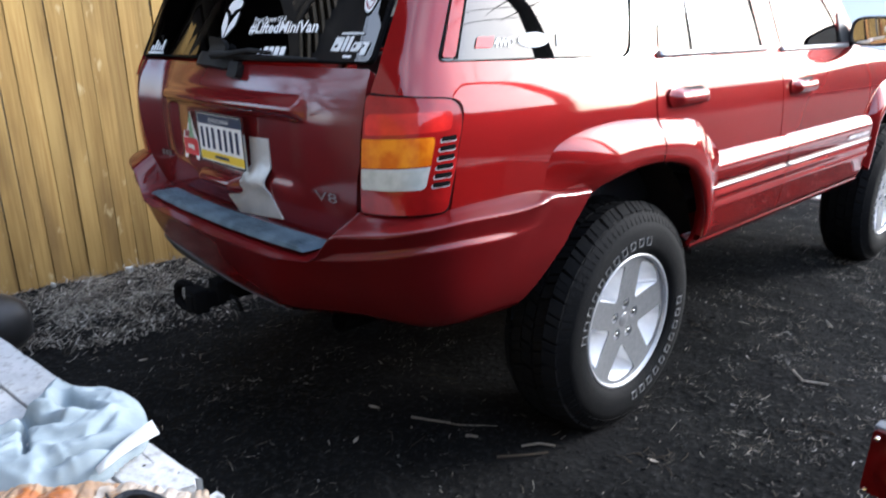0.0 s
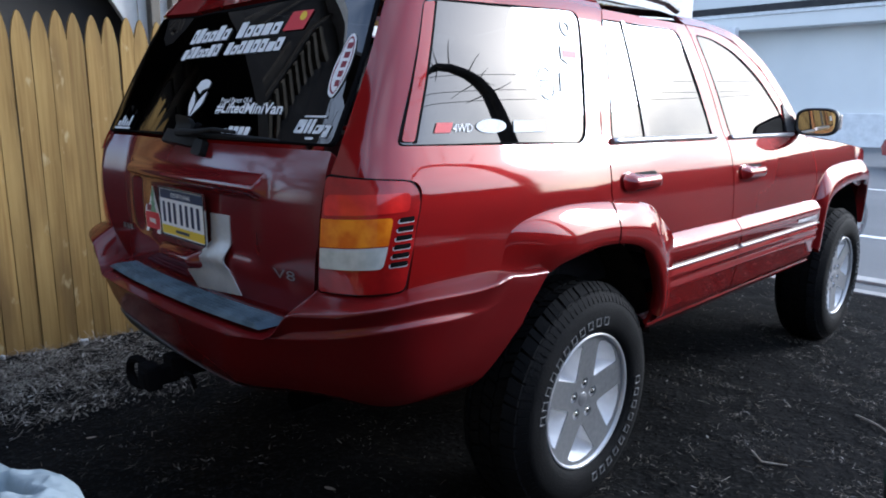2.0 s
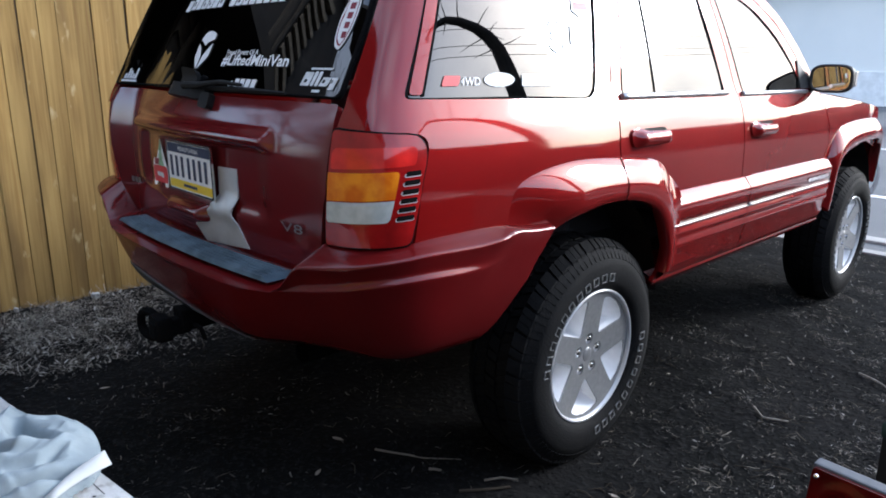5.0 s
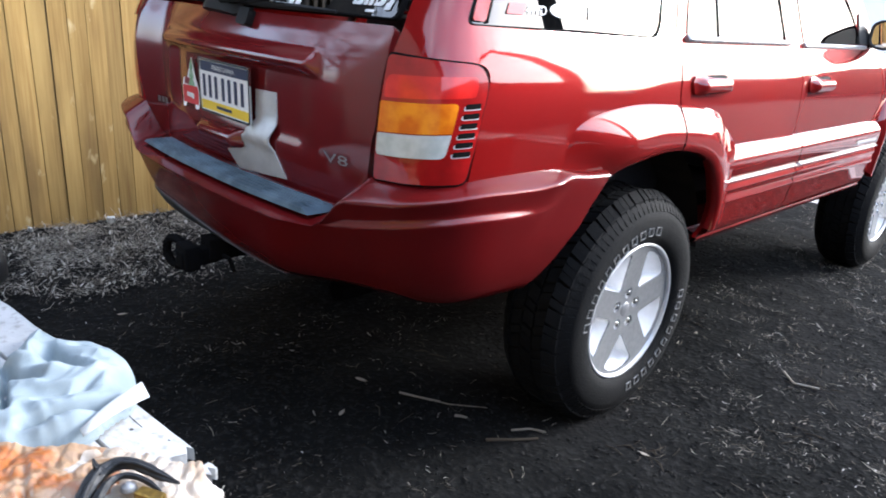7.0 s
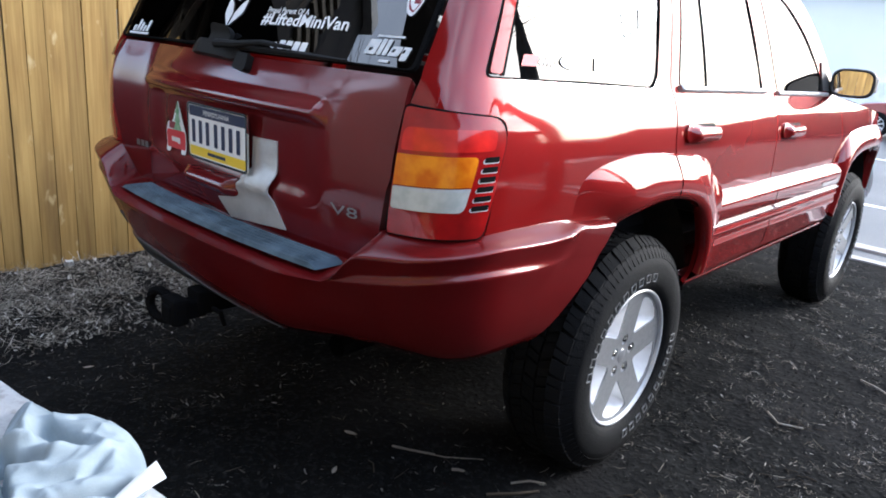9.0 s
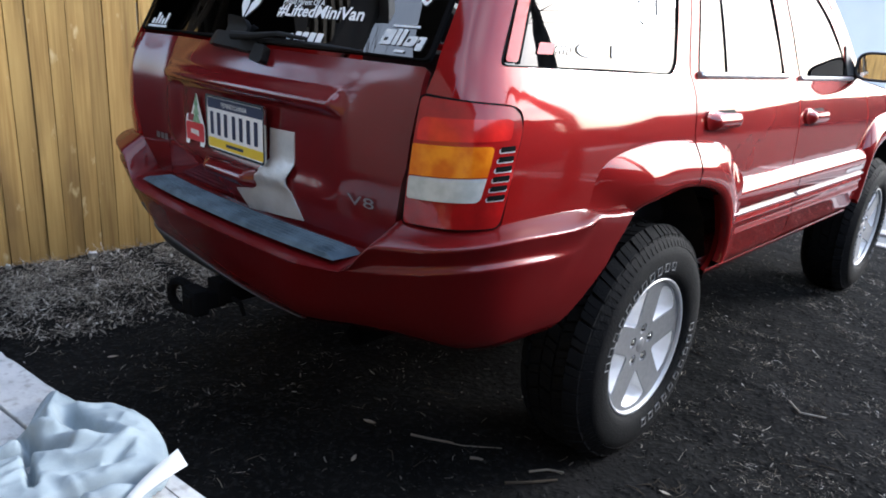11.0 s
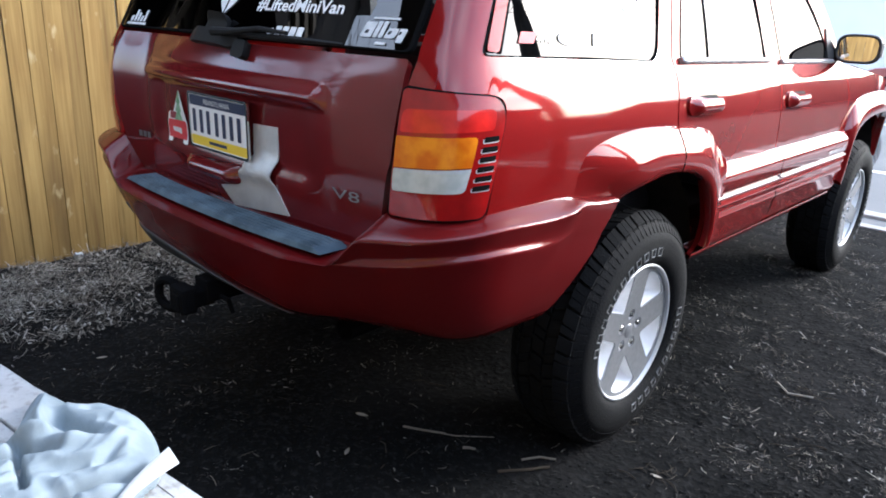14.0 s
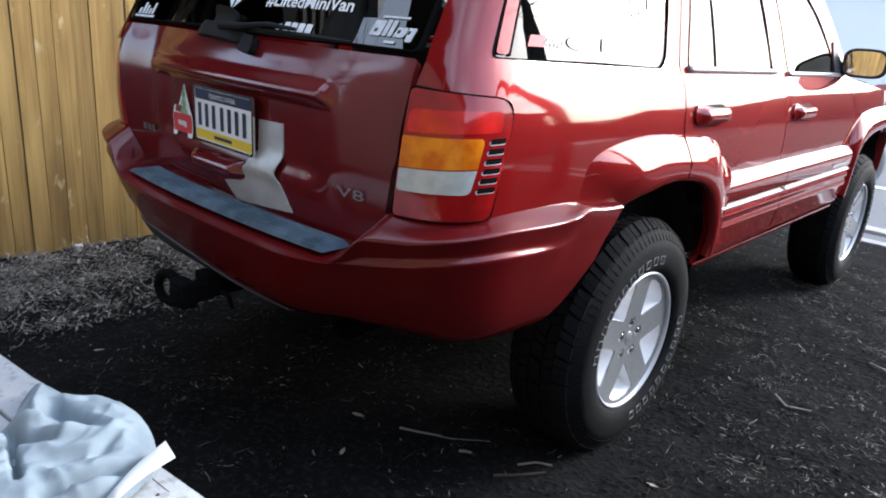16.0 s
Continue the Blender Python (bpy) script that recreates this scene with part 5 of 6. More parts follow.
# ---- fence ----
fence = thing("picket_fence", "stained cedar dog-eared picket fence along the soil heap", "fence", (-1.95, 0, 0))
picket = bmesh.new()
outline = [(-0.0415, -0.03), (0.0415, -0.03), (0.0415, 1.665), (0.035, 1.718), (0.024, 1.772), (0.010, 1.811), (0.0, 1.822), (-0.010, 1.811), (-0.024, 1.772), (-0.035, 1.718), (-0.0415, 1.665)]
front_ = [picket.verts.new((0.009, a, b)) for a, b in outline]
back_ = [picket.verts.new((-0.009, a, b)) for a, b in outline]
picket.faces.new(front_)
picket.faces.new(back_[::-1])
for j in range(len(outline)):
    picket.faces.new((front_[j], back_[j], back_[(j + 1) % len(outline)], front_[(j + 1) % len(outline)]))
bmesh.ops.recalc_face_normals(picket, faces=picket.faces[:])
picket_mesh = mesh_of("picket", picket, CEDAR)
rnd = random.Random(4)
for k in range(-6, 62):
    p = new("picket", picket_mesh)
    p.parent = fence
    p.matrix_basis = pose(rnd.uniform(-0.003, 0.003), -0.855 + 0.0866 * k, rnd.uniform(-0.012, 0.008), rnd.uniform(-0.35, 0.35), 0, rnd.uniform(-2, 2))
for z in (0.35, 1.35):
    part("rail", box(-0.05, -1.41, z, -0.012, 4.6, z + 0.085, 0.004), CEDAR, fence)

back_fence = thing("back_fence", "stained cedar picket fence behind the yard, seen in the door mirror", "fence", (1.6, -3.72, 0))
for k in range(-16, 17):
    p = new("picket", picket_mesh)
    p.parent = back_fence
    p.matrix_basis = pose(0.087 * k, rnd.uniform(-0.003, 0.003), rnd.uniform(-0.01, 0.008), 0, rnd.uniform(-0.3, 0.3), 90)
for z in (0.35, 1.35):
    part("rail", box(-1.44, -0.05, z, 1.44, -0.012, z + 0.085, 0.004), CEDAR, back_fence)

# ---- neighbour behind the fence ----
neighbour = thing("neighbour_house", "weathered white house with a dark porch behind the fence", "house", (-3.3, 0, 0))
part("wall", box(-4, 0.30, 0, -0.05, 9, 5.0), OLD_WHITE, neighbour)
# solid dark block stands in for the shaded depth of the porch
part("porch_shade", box(-4, -2.7, 0, -0.3, 0.30, 2.9), DARK_WALL, neighbour)
for k in range(5):
    part("porch_beam", box(-0.32, -2.6, 2.40 + 0.2 * k, -0.22, 0.2, 2.45 + 0.2 * k, 0.005), OLD_WOOD, neighbour)
for y in (-2.6, -1.5):
    part("porch_post", box(-0.24, y, 0, -0.12, y + 0.12, 4.2, 0.008), OLD_WOOD, neighbour)
part("porch_brace", moved(box(-0.05, -0.06, 0, 0.05, 0.06, 2.8, 0.005), pose(-0.12, -2.5, 1.7, -42)), OLD_WOOD, neighbour)
part("fascia_board", moved(box(-0.03, -0.14, -1.6, 0.03, 0.14, 1.6, 0.01), pose(-0.10, 0.22, 2.20, 33)), OLD_WHITE, neighbour)
for y in (0.36, 0.52):
    part("corner_post", box(-0.05, y, 0, 0.04, y + 0.07, 3.2, 0.008), GREY_WOOD, neighbour)
part("window_frame", box(-0.05, 0.70, 1.75, 0.03, 1.25, 1.83, 0.01, box(-0.05, 0.70, 1.2, 0.03, 0.78, 2.4, 0.01)), GREY_WOOD, neighbour)
# unseen slab added to keep skylight off the dark porch block
part("porch_sky_block", box(-0.35, -2.7, 2.75, 1.05, 0.1, 2.89, 0.01), DARK_WALL, neighbour)
part("upper_wall", box(-4, -3.0, 2.9, -0.6, 0.3, 5.6), DARK_WALL, neighbour)
# unseen dark block added to keep sky out of the rear window's reflection
part("upper_sky_block", box(-4, -4.5, 3.75, -0.6, -3.0, 5.6), DARK_WALL, neighbour)
for a, b in ((-1.7, -1.0),):
    part("upper_window", box(-0.62, a, 3.3, -0.585, b, 4.9, 0.01), DARK_WALL, neighbour)
for y in (-2.98, -1.9, -0.9):
    part("upper_post", box(-0.60, y, 2.9, -0.52, y + 0.08, 5.6, 0.008), OLD_WOOD, neighbour)
for k in range(9):
    part("shutter_slat", box(-0.60, -3.6, 3.83 + 0.17 * k, -0.50, -3.05, 3.90 + 0.17 * k, 0.006), GREY_WOOD, neighbour)
part("eave_board", box(-0.75, -4.6, 5.6, -0.35, 0.5, 5.76, 0.01), OLD_WHITE, neighbour)

# ---- house behind the camera and side house, added to block light; far houses, tree and wires: seen in glass and paint ----
# never in view: its walls and roofs hold back sky light from behind
house = thing("house", "plain unseen house closing the yard, added to cut light from behind", "house", (-3, -3.9, 0))
part("wall", box(1.1, -6, 0, 4.5, 0, 4.9), TAN_WALL, house)
part("low_wing", box(4.5, -6, 0, 10, 0, 4.5), TAN_WALL, house)
part("roof", moved(box(-4.8, -0.2, 0, -0.8, 6.5, 0.15), pose(0, 0.4, 4.75, -24, 0, 180)), DARK_WALL, house)
part("low_roof", moved(box(-10.4, -0.2, 0, -4.8, 6.5, 0.15), pose(0, 0.4, 4.35, -20, 0, 180)), DARK_WALL, house)
# invented block out of view, shading the bumper and the soil from the right
side_block = thing("side_house", "unseen dark house beside the yard, added to block low side light", "house", (9.5, -1, 0))
part("wall", box(0, -8, 0, 6, 10, 3.1), DARK_WALL, side_block)
part("roof", box(-0.4, -8.3, 3.1, 6.4, 10.3, 3.35, 0.03), DARK_WALL, side_block)
for x, w_, h in ((9, 7, 2.9), (17.5, 8, 3.4), (27, 9, 3.1)):
    far = thing("far_house", "low dark-roofed house over the road", "house", (x, 30, 0), "houses over the road")
    part("wall", box(-w_ / 2, 0, 0, w_ / 2, 8, h), DARK_WALL, far)
    gable = bmesh.new()
    rows4 = [[gable.verts.new((sx * (w_ / 2 + 0.4), y, h if abs(sx) else h + 1.5)) for sx in (-1, 0, 1)] for y in (-0.4, 8.4)]
    gable.faces.new(rows4[0])
    gable.faces.new(rows4[1][::-1])
    for j in range(3):
        gable.faces.new((rows4[0][j], rows4[1][j], rows4[1][(j + 1) % 3], rows4[0][(j + 1) % 3]))
    bmesh.ops.recalc_face_normals(gable, faces=gable.faces[:])
    part("roof", gable, DARK_WALL, far)


bare = thing("bare_tree", "leafless grey-barked tree with a bowed stem beside the yard", "tree", (4.15, 3.35, 0))
bow = [(0, 0, 0), (-0.04, -0.08, 0.8), (-0.10, -0.15, 1.5), (-0.16, -0.22, 2.3), (-0.20, -0.28, 3.05), (-0.27, -0.37, 3.35), (-0.29, -0.48, 3.54), (-0.30, -0.63, 3.68), (-0.26, -0.82, 3.83), (-0.20, -0.98, 3.90), (-0.08, -1.16, 3.92), (0.08, -1.36, 3.87), (0.24, -1.52, 3.74)]
part("trunk", tube(bow, [0.15, 0.14, 0.13, 0.12, 0.115, 0.100, 0.090, 0.076, 0.068, 0.062, 0.054, 0.046, 0.03], 12), BARK, bare)
rng = random.Random(11)
bm = bmesh.new()
for k in range(16):
    p = Vector(bow[rng.randint(5, 12)])
    d = Vector((rng.uniform(-0.4, 0.6), rng.uniform(-1, 1), rng.uniform(-0.35, 0.8))).normalized()
    pts = [p]
    for j in range(4):
        d = (d + Vector((rng.uniform(-0.2, 0.2), rng.uniform(-0.2, 0.2), rng.uniform(-0.15, 0.15)))).normalized()
        pts.append(pts[-1] + d * rng.uniform(0.08, 0.17))
    join(bm, tube(pts, [0.012, 0.010, 0.008, 0.006, 0.003], 5))
part("crown", bm, BARK, bare, "few thin bare twigs")
def branching_tree(at, height, seed):
    """A leafless tree: a tapered trunk, limbs and many fine twigs."""
    rg = random.Random(seed)
    tree = thing("yard_tree", "leafless dark tree beyond the passage, seen reflected", "tree", at, "leafless trees")
    stem = [Vector((0.10 * math.sin(0.9 * k), 0.08 * math.cos(1.3 * k), height * 0.62 * k / 6)) for k in range(7)]
    part("trunk", tube(stem, [0.16 * (1 - 0.11 * k) for k in range(7)], 10), BARK, tree)
    twigs = bmesh.new()

    def grow(p, d, length, r, depth, target):
        pts = [p]
        for _ in range(4):
            d = (d + Vector((rg.uniform(-0.2, 0.2), rg.uniform(-0.2, 0.2), rg.uniform(-0.08, 0.2)))).normalized()
            pts.append(pts[-1] + d * length / 4)
        own = tube(pts, [r, r * 0.85, r * 0.7, r * 0.55, r * 0.4], 5)
        if target is None:
            part("limb", own, BARK, tree)
        else:
            join(target, own)
        if depth:
            for _ in range(4):
                q = pts[rg.randint(1, 4)]
                grow(q, (d + Vector((rg.uniform(-0.9, 0.9), rg.uniform(-0.9, 0.9), rg.uniform(-0.2, 0.7)))).normalized(), length * 0.62, r * 0.5, depth - 1, twigs)

    for k in range(7):
        a = k * 2.4
        grow(stem[2 + k % 5], Vector((math.cos(a), math.sin(a), 0.8)).normalized(), height * 0.36, 0.055, 3, None)
    part("twigs", twigs, BARK, tree, "fine bare twigs")


branching_tree((-5.2, -7.6, 0), 7.0, 5)
branching_tree((-8.5, -9.5, 0), 8.0, 8)
for y in (-22, 38):
    pole = thing("utility_pole", "brown wooden utility pole carrying power lines", "pole", (8.1 - 0.05 * y, y, 0), "utility poles")
    part("pole", tube([(0, 0, 0), (0, 0, 4.5), (0, 0, 9.4)], [0.17, 0.15, 0.12], 14), GREY_WOOD, pole)
    part("crossarm", box(-1.0, -0.06, 8.8, 1.0, 0.06, 8.95, 0.01), GREY_WOOD, pole)
for x, z in ((8.05, 5.5), (8.15, 6.5), (8.12, 5.9)):
    w5 = part("power_line", tube([(x - 0.05 * y, y, z + (0.0016 if z > 5.6 else 0.0024) * (y - 8) ** 2) for y in range(-22, 39, 3)], 0.010, 5), WIRE)
    tagged(w5, "thin black overhead power line over the road", "cable", "power lines")

# ---- bench with cloth, wrap and strap ----
bench = thing("bench", "low bench of peeling white boards", "bench", (0.5, -1.8, 0))


def old_board(x0, x1, y0, y1, z0, z1, seed):
    """A worn board with wavering edges and one splintered end."""
    rg = random.Random(seed)
    n = 44
    low = [(x0 + (x1 - x0) * k / n, y0 + 0.0016 * noise.noise(Vector((k * 0.7, seed, 1)))) for k in range(n + 1)]
    end = [(x1 + rg.uniform(-0.016, 0.010), y0 + (y1 - y0) * (k + 0.5) / 9) for k in range(9)]
    high = [(x, y1 + 0.0022 * noise.noise(Vector((k * 0.9, seed, 7))) - (0.004 if rg.random() < 0.12 else 0.0)) for k, (x, y) in enumerate(low)][::-1]
    ring = low + end + high
    b_ = bmesh.new()
    loops = [[b_.verts.new((x, y0 + (y - y0) * q + (y1 - y0) * (1 - q) / 2, z)) for x, y in ring] for z, q in ((z0, 0.98), (z0 + 0.003, 1.0), (z1 - 0.003, 1.0), (z1, 0.965))]
    b_.faces.new(loops[0][::-1])
    b_.faces.new(loops[-1])
    for r0, r1 in zip(loops, loops[1:]):
        for j in range(len(ring)):
            b_.faces.new((r0[j], r0[(j + 1) % len(ring)], r1[(j + 1) % len(ring)], r1[j]))
    bmesh.ops.recalc_face_normals(b_, faces=b_.faces[:])
    return b_


BENCH = pose(0, 0.255, 0) @ pose(0, 0, 0, 0, 0, 7.5)
for k in range(4):
    part("board", moved(old_board(-0.9, 0.444 + (0.096 if k else 0.0), -0.105 * k - 0.100, -0.105 * k, 0.535, 0.56, k + 1), BENCH), BOARD, bench)
part("splintered_end", moved(old_board(0.451, 0.474, -0.074, -0.012, 0.530, 0.553, 9), BENCH @ pose(0, 0, 0.002, 0, 2, 3)), BOARD, bench, "split grey end of a board")
for x, y, w_ in ((0.322, -0.047, 0.0035), (0.395, -0.018, 0.0022), (0.255, -0.075, 0.0022)):
    part("nail", moved(turned([(0, 0.0), (0, w_), (0.0006, w_ * 0.9), (0.001, 0)], 10), BENCH @ pose(x, y, 0.5602, 0, -90)), OLD_WOOD, bench, "rusted nail head")
for x, y, L, a in ((0.30, -0.030, 0.06, -2.0), (0.395, -0.080, 0.05, 3.0)):
    part("crack", moved(box(-L / 2, -0.0009, 0, L / 2, 0.0009, 0.0008, 0.0004), BENCH @ pose(x, y, 0.5598, 0, 0, a)), OLD_WOOD, bench, "dark open crack along the grain")
for x in (-0.75, 0.28):
    part("cross_bar", moved(box(x, -0.42, 0.47, x + 0.07, -0.01, 0.535, 0.004), BENCH), BOARD, bench)
    for y in (-0.10, 0.12):
        part("leg", box(x, y, 0, x + 0.06, y + 0.06, 0.53, 0.005), BOARD, bench)


CREASES = (
    (((0.772, -1.527), (0.779, -1.583), (0.770, -1.640), (0.765, -1.700)), 0.017, 0.011),
    (((0.805, -1.560), (0.806, -1.610), (0.800, -1.680)), -0.014, 0.018),
    (((0.534, -1.600), (0.617, -1.589)), 0.017, 0.022),
    (((0.606, -1.679), (0.644, -1.646)), 0.017, 0.017),
    (((0.585, -1.692), (0.625, -1.699), (0.669, -1.707), (0.717, -1.717)), 0.026, 0.006),
    (((0.522, -1.698), (0.561, -1.676), (0.582, -1.640)), -0.013, 0.013),
    (((0.487, -1.711), (0.522, -1.694), (0.568, -1.685), (0.594, -1.684)), 0.020, 0.010),
    (((0.594, -1.684), (0.599, -1.705), (0.594, -1.735)), 0.022, 0.009),
    (((0.430, -1.602), (0.505, -1.659)), -0.004, 0.005),
    (((0.445, -1.592), (0.518, -1.648)), -0.004, 0.005),
    (((0.640, -1.640), (0.690, -1.560)), -0.012, 0.035),
    (((0.535, -1.545), (0.560, -1.520)), 0.010, 0.016),
    (((0.690, -1.545), (0.720, -1.600), (0.715, -1.660)), 0.008, 0.014),
    (((0.500, -1.620), (0.550, -1.640)), -0.008, 0.014),
)


def folds(x, y):
    """Pulled creases and soft swellings of thick cloth."""
    w = Vector((noise.noise(Vector((x * 6, y * 6, 8))), noise.noise(Vector((x * 6, y * 6, 18))), 0))
    a = noise.noise(Vector((x * 9 + w.x * 1.6, y * 16 + w.y * 1.6, 4)))
    b = noise.noise(Vector((x * 26 - y * 11 + w.y, y * 17 + x * 11 + w.x, 14)))
    h = 0.010 * (1 - 2.4 * abs(a)) + 0.0045 * (1 - 2.2 * abs(b)) - 0.006
    for path, depth, wide in CREASES:
        near = 9.0
        for (ax, ay), (bx, by) in zip(path, path[1:]):
            f = min(1.0, max(0.0, ((x - ax) * (bx - ax) + (y - ay) * (by - ay)) / ((bx - ax) ** 2 + (by - ay) ** 2)))
            near = min(near, math.hypot(x - ax - f * (bx - ax), y - ay - f * (by - ay)))
        h -= 1.9 * depth * math.exp(-(near / (0.8 * wide)) ** 2)
    return h


cloth_outline = rounded([(0.55, -1.80), (0.52, -1.705, 0.02), (0.47, -1.655, 0.02), (0.41, -1.622, 0.02), (0.376, -1.592, 0.015), (0.405, -1.562, 0.02), (0.468, -1.552, 0.01), (0.505, -1.500, 0.03), (0.58, -1.474, 0.03), (0.655, -1.482, 0.04), (0.722, -1.500, 0.04), (0.775, -1.525, 0.03), (0.83, -1.62, 0.03), (0.80, -1.74), (0.62, -1.95), (0.52, -1.95)])
rim_c = dense(cloth_outline, 0.003)
rim_np = np.array([(p.x, p.y) for p in rim_c])


def cloth_surface(u, v, out):
    edge = float(np.min(np.hypot(rim_np[:, 0] - u, rim_np[:, 1] - v)))
    puff = min(1.0, edge / 0.05) ** 0.6
    return Vector((u, v, 0.566 + 0.045 * puff + folds(u, v) * puff + out))


cloth = part("grey_cloth", sheet(cloth_outline, cloth_surface, (), 0.0048, 0.006), CLOTH)
tagged(cloth, "crumpled grey-blue sweatshirt lying on the bench", "clothing")
pts = [(0.784, -1.506, 0.606), (0.795, -1.532, 0.607), (0.805, -1.559, 0.606), (0.815, -1.585, 0.603), (0.826, -1.609, 0.598), (0.838, -1.632, 0.594)]
bm = bmesh.new()
grid = []
for k, (x, y, z) in enumerate(pts):
    w_ = 0.0195 - 0.0022 * k
    grid.append([bm.verts.new((x + 0.88 * a + dz * 0.5, y + 0.02 * a, z - 0.40 * a + dz)) for a, dz in ((-w_, 0.0), (-w_ * 0.95, 0.0015), (w_ * 0.95, 0.0015), (w_, 0.0), (w_ * 0.95, -0.0015), (-w_ * 0.95, -0.0015))])
for r0, r1 in zip(grid, grid[1:]):
    for j in range(6):
        bm.faces.new((r0[j], r0[(j + 1) % 6], r1[(j + 1) % 6], r1[j])).smooth = True
bm.faces.new(grid[0])
bm.faces.new(grid[-1])
bmesh.ops.recalc_face_normals(bm, faces=bm.faces[:])
part("white_hem", bm, WHITE_CLOTH, cloth, "white woven hem band")


def crinkle(u, v, s):
    """Sharp creases of crumpled film, between -0.5 and 0.5."""
    w = noise.noise(Vector((u * 9, v * 9, s)))
    lines = 0.0
    for k, (f, g, wide) in enumerate(((12, 15, 0.10), (25, 19, 0.12), (34, 46, 0.15))):
        lines += (0.5, 0.4, 0.3)[k] * math.exp(-(noise.noise(Vector((u * f + w, v * g - w, s + 3 + 5 * k))) / wide) ** 2)
    return 0.9 * noise.noise(Vector((u * 15 - w, v * 13 + w, s + 30))) + 0.25 - lines


def wrap_surface(u, v, out):
    c = min(1.0, max(0.0, 1.25 - math.hypot((u - 0.96) / 0.22, (v + 1.75) / 0.23)))
    return Vector((u, v, 0.566 + 0.030 * c ** 0.5 + 0.0105 * (0.25 + c) * (crinkle(u, v, 3) + 0.3) + out))


def cream_surface(u, v, out):
    droop = 0.06 * soft(u + 0.3 * (v + 1.5), 1.03, 1.15)
    return Vector((u, v, 0.592 + 0.012 * (crinkle(u, v, 23) + 0.3) - droop + out))


wrap = part("plastic_wrap", sheet(rounded([(0.72, -1.80), (0.79, -1.735, 0.02), (0.832, -1.69, 0.02), (0.877, -1.622, 0.02), (0.933, -1.595, 0.02), (0.99, -1.60, 0.02), (1.04, -1.66, 0.03), (1.08, -1.80, 0.04), (1.02, -1.95), (0.75, -1.95)]), wrap_surface, (), 0.0035, 0.004), BAG)
tagged(wrap, "crumpled orange and cream printed plastic wrap on the bench", "packaging")
part("cream_fold", sheet(rounded([(0.885, -1.635, 0.01), (0.925, -1.600, 0.01), (0.962, -1.572, 0.01), (1.00, -1.548, 0.01), (1.030, -1.512, 0.01), (1.062, -1.520, 0.008), (1.086, -1.500, 0.01), (1.112, -1.530, 0.012), (1.105, -1.60, 0.02), (1.12, -1.70, 0.02), (1.06, -1.765, 0.02), (0.995, -1.745, 0.02), (0.945, -1.715, 0.02), (0.918, -1.675, 0.02)]), cream_surface, (), 0.0035, 0.003), CREAM, wrap, "cream and white crinkled film")
strap = thing("black_strap", "coiled glossy black strap with a brass buckle on the wrap", "strap", (1.035, -1.64, 0.60))


def coil(path, radii):
    """Round strap through a few points, glided into many."""
    q = [Vector(v) - Vector((1.035, -1.64, 0.60)) for v in path]
    pts_, rad = [], []
    for i in range(len(q) - 1):
        a_, b_, c_, d_ = q[max(0, i - 1)], q[i], q[i + 1], q[min(len(q) - 1, i + 2)]
        for j in range(6):
            f = j / 6
            pts_.append(tuple(0.5 * (2 * b_ + (c_ - a_) * f + (2 * a_ - 5 * b_ + 4 * c_ - d_) * f * f + (3 * b_ - a_ - 3 * c_ + d_) * f ** 3)))
            rad.append((radii[i] + (radii[i + 1] - radii[i]) * f) * (1 + 0.12 * noise.noise(Vector((i + f, 0.4, len(q))))))
    b_ = tube(pts_, [0.64 * r for r in rad], 20)
    for k, v in enumerate(b_.verts):
        i, j = divmod(k, 20)
        v.co += (v.co - Vector(pts_[i])) * (0.30 * math.cos(5 * (2 * math.pi * j / 20) + 0.16 * i) + 0.10 * noise.noise(v.co * 90))
    return b_


part("loop", coil([(1.075, -1.715, 0.600), (1.035, -1.690, 0.612), (1.003, -1.660, 0.620), (0.998, -1.634, 0.626), (1.012, -1.613, 0.628), (1.034, -1.598, 0.624), (1.056, -1.584, 0.618), (1.082, -1.566, 0.612)], (0.010, 0.015, 0.016, 0.013, 0.012, 0.012, 0.009, 0.001)), STRAP, strap, smooth=True)
part("loop", coil([(1.085, -1.700, 0.600), (1.050, -1.676, 0.612), (1.026, -1.652, 0.618), (1.022, -1.632, 0.620), (1.034, -1.616, 0.620), (1.056, -1.603, 0.615), (1.078, -1.594, 0.607)], (0.008, 0.010, 0.009, 0.007, 0.006, 0.006, 0.003)), STRAP, strap, smooth=True)
part("tail", coil([(1.004, -1.652, 0.622), (0.994, -1.656, 0.632), (0.985, -1.657, 0.643)], (0.010, 0.006, 0.001)), STRAP, strap, smooth=True)
part("buckle", moved(box(-0.022, -0.010, -0.004, 0.022, 0.010, 0.006, 0.003), pose(0.040, 0.030, 0.008, 0, 0, 28)), BRASS, strap)
part("stud", moved(turned([(0, 0.0), (0, 0.012), (0.006, 0.010), (0.010, 0.004), (0.0105, 0.0)], 16), pose(0.005, 0.012, 0.008, 0, -90)), ALLOY_FACE, strap)

bag = turned([(0.0, 0.0), (0.0, 0.13), (0.05, 0.175), (0.14, 0.18), (0.20, 0.15), (0.235, 0.08), (0.245, 0.0)], 28)
for v in bag.verts:
    k = 1 + 0.16 * noise.noise(v.co * 9)
    v.co = Vector((v.co.z * k, v.co.y * k, max(0.0, v.co.x)))
part_ = tagged(part("black_bag", bag, BLACK, smooth=True), "slumped black plastic bag at the foot of the fence", "bag")
part_.location = (-1.37, -1.50, ground_height(-1.37, -1.50))

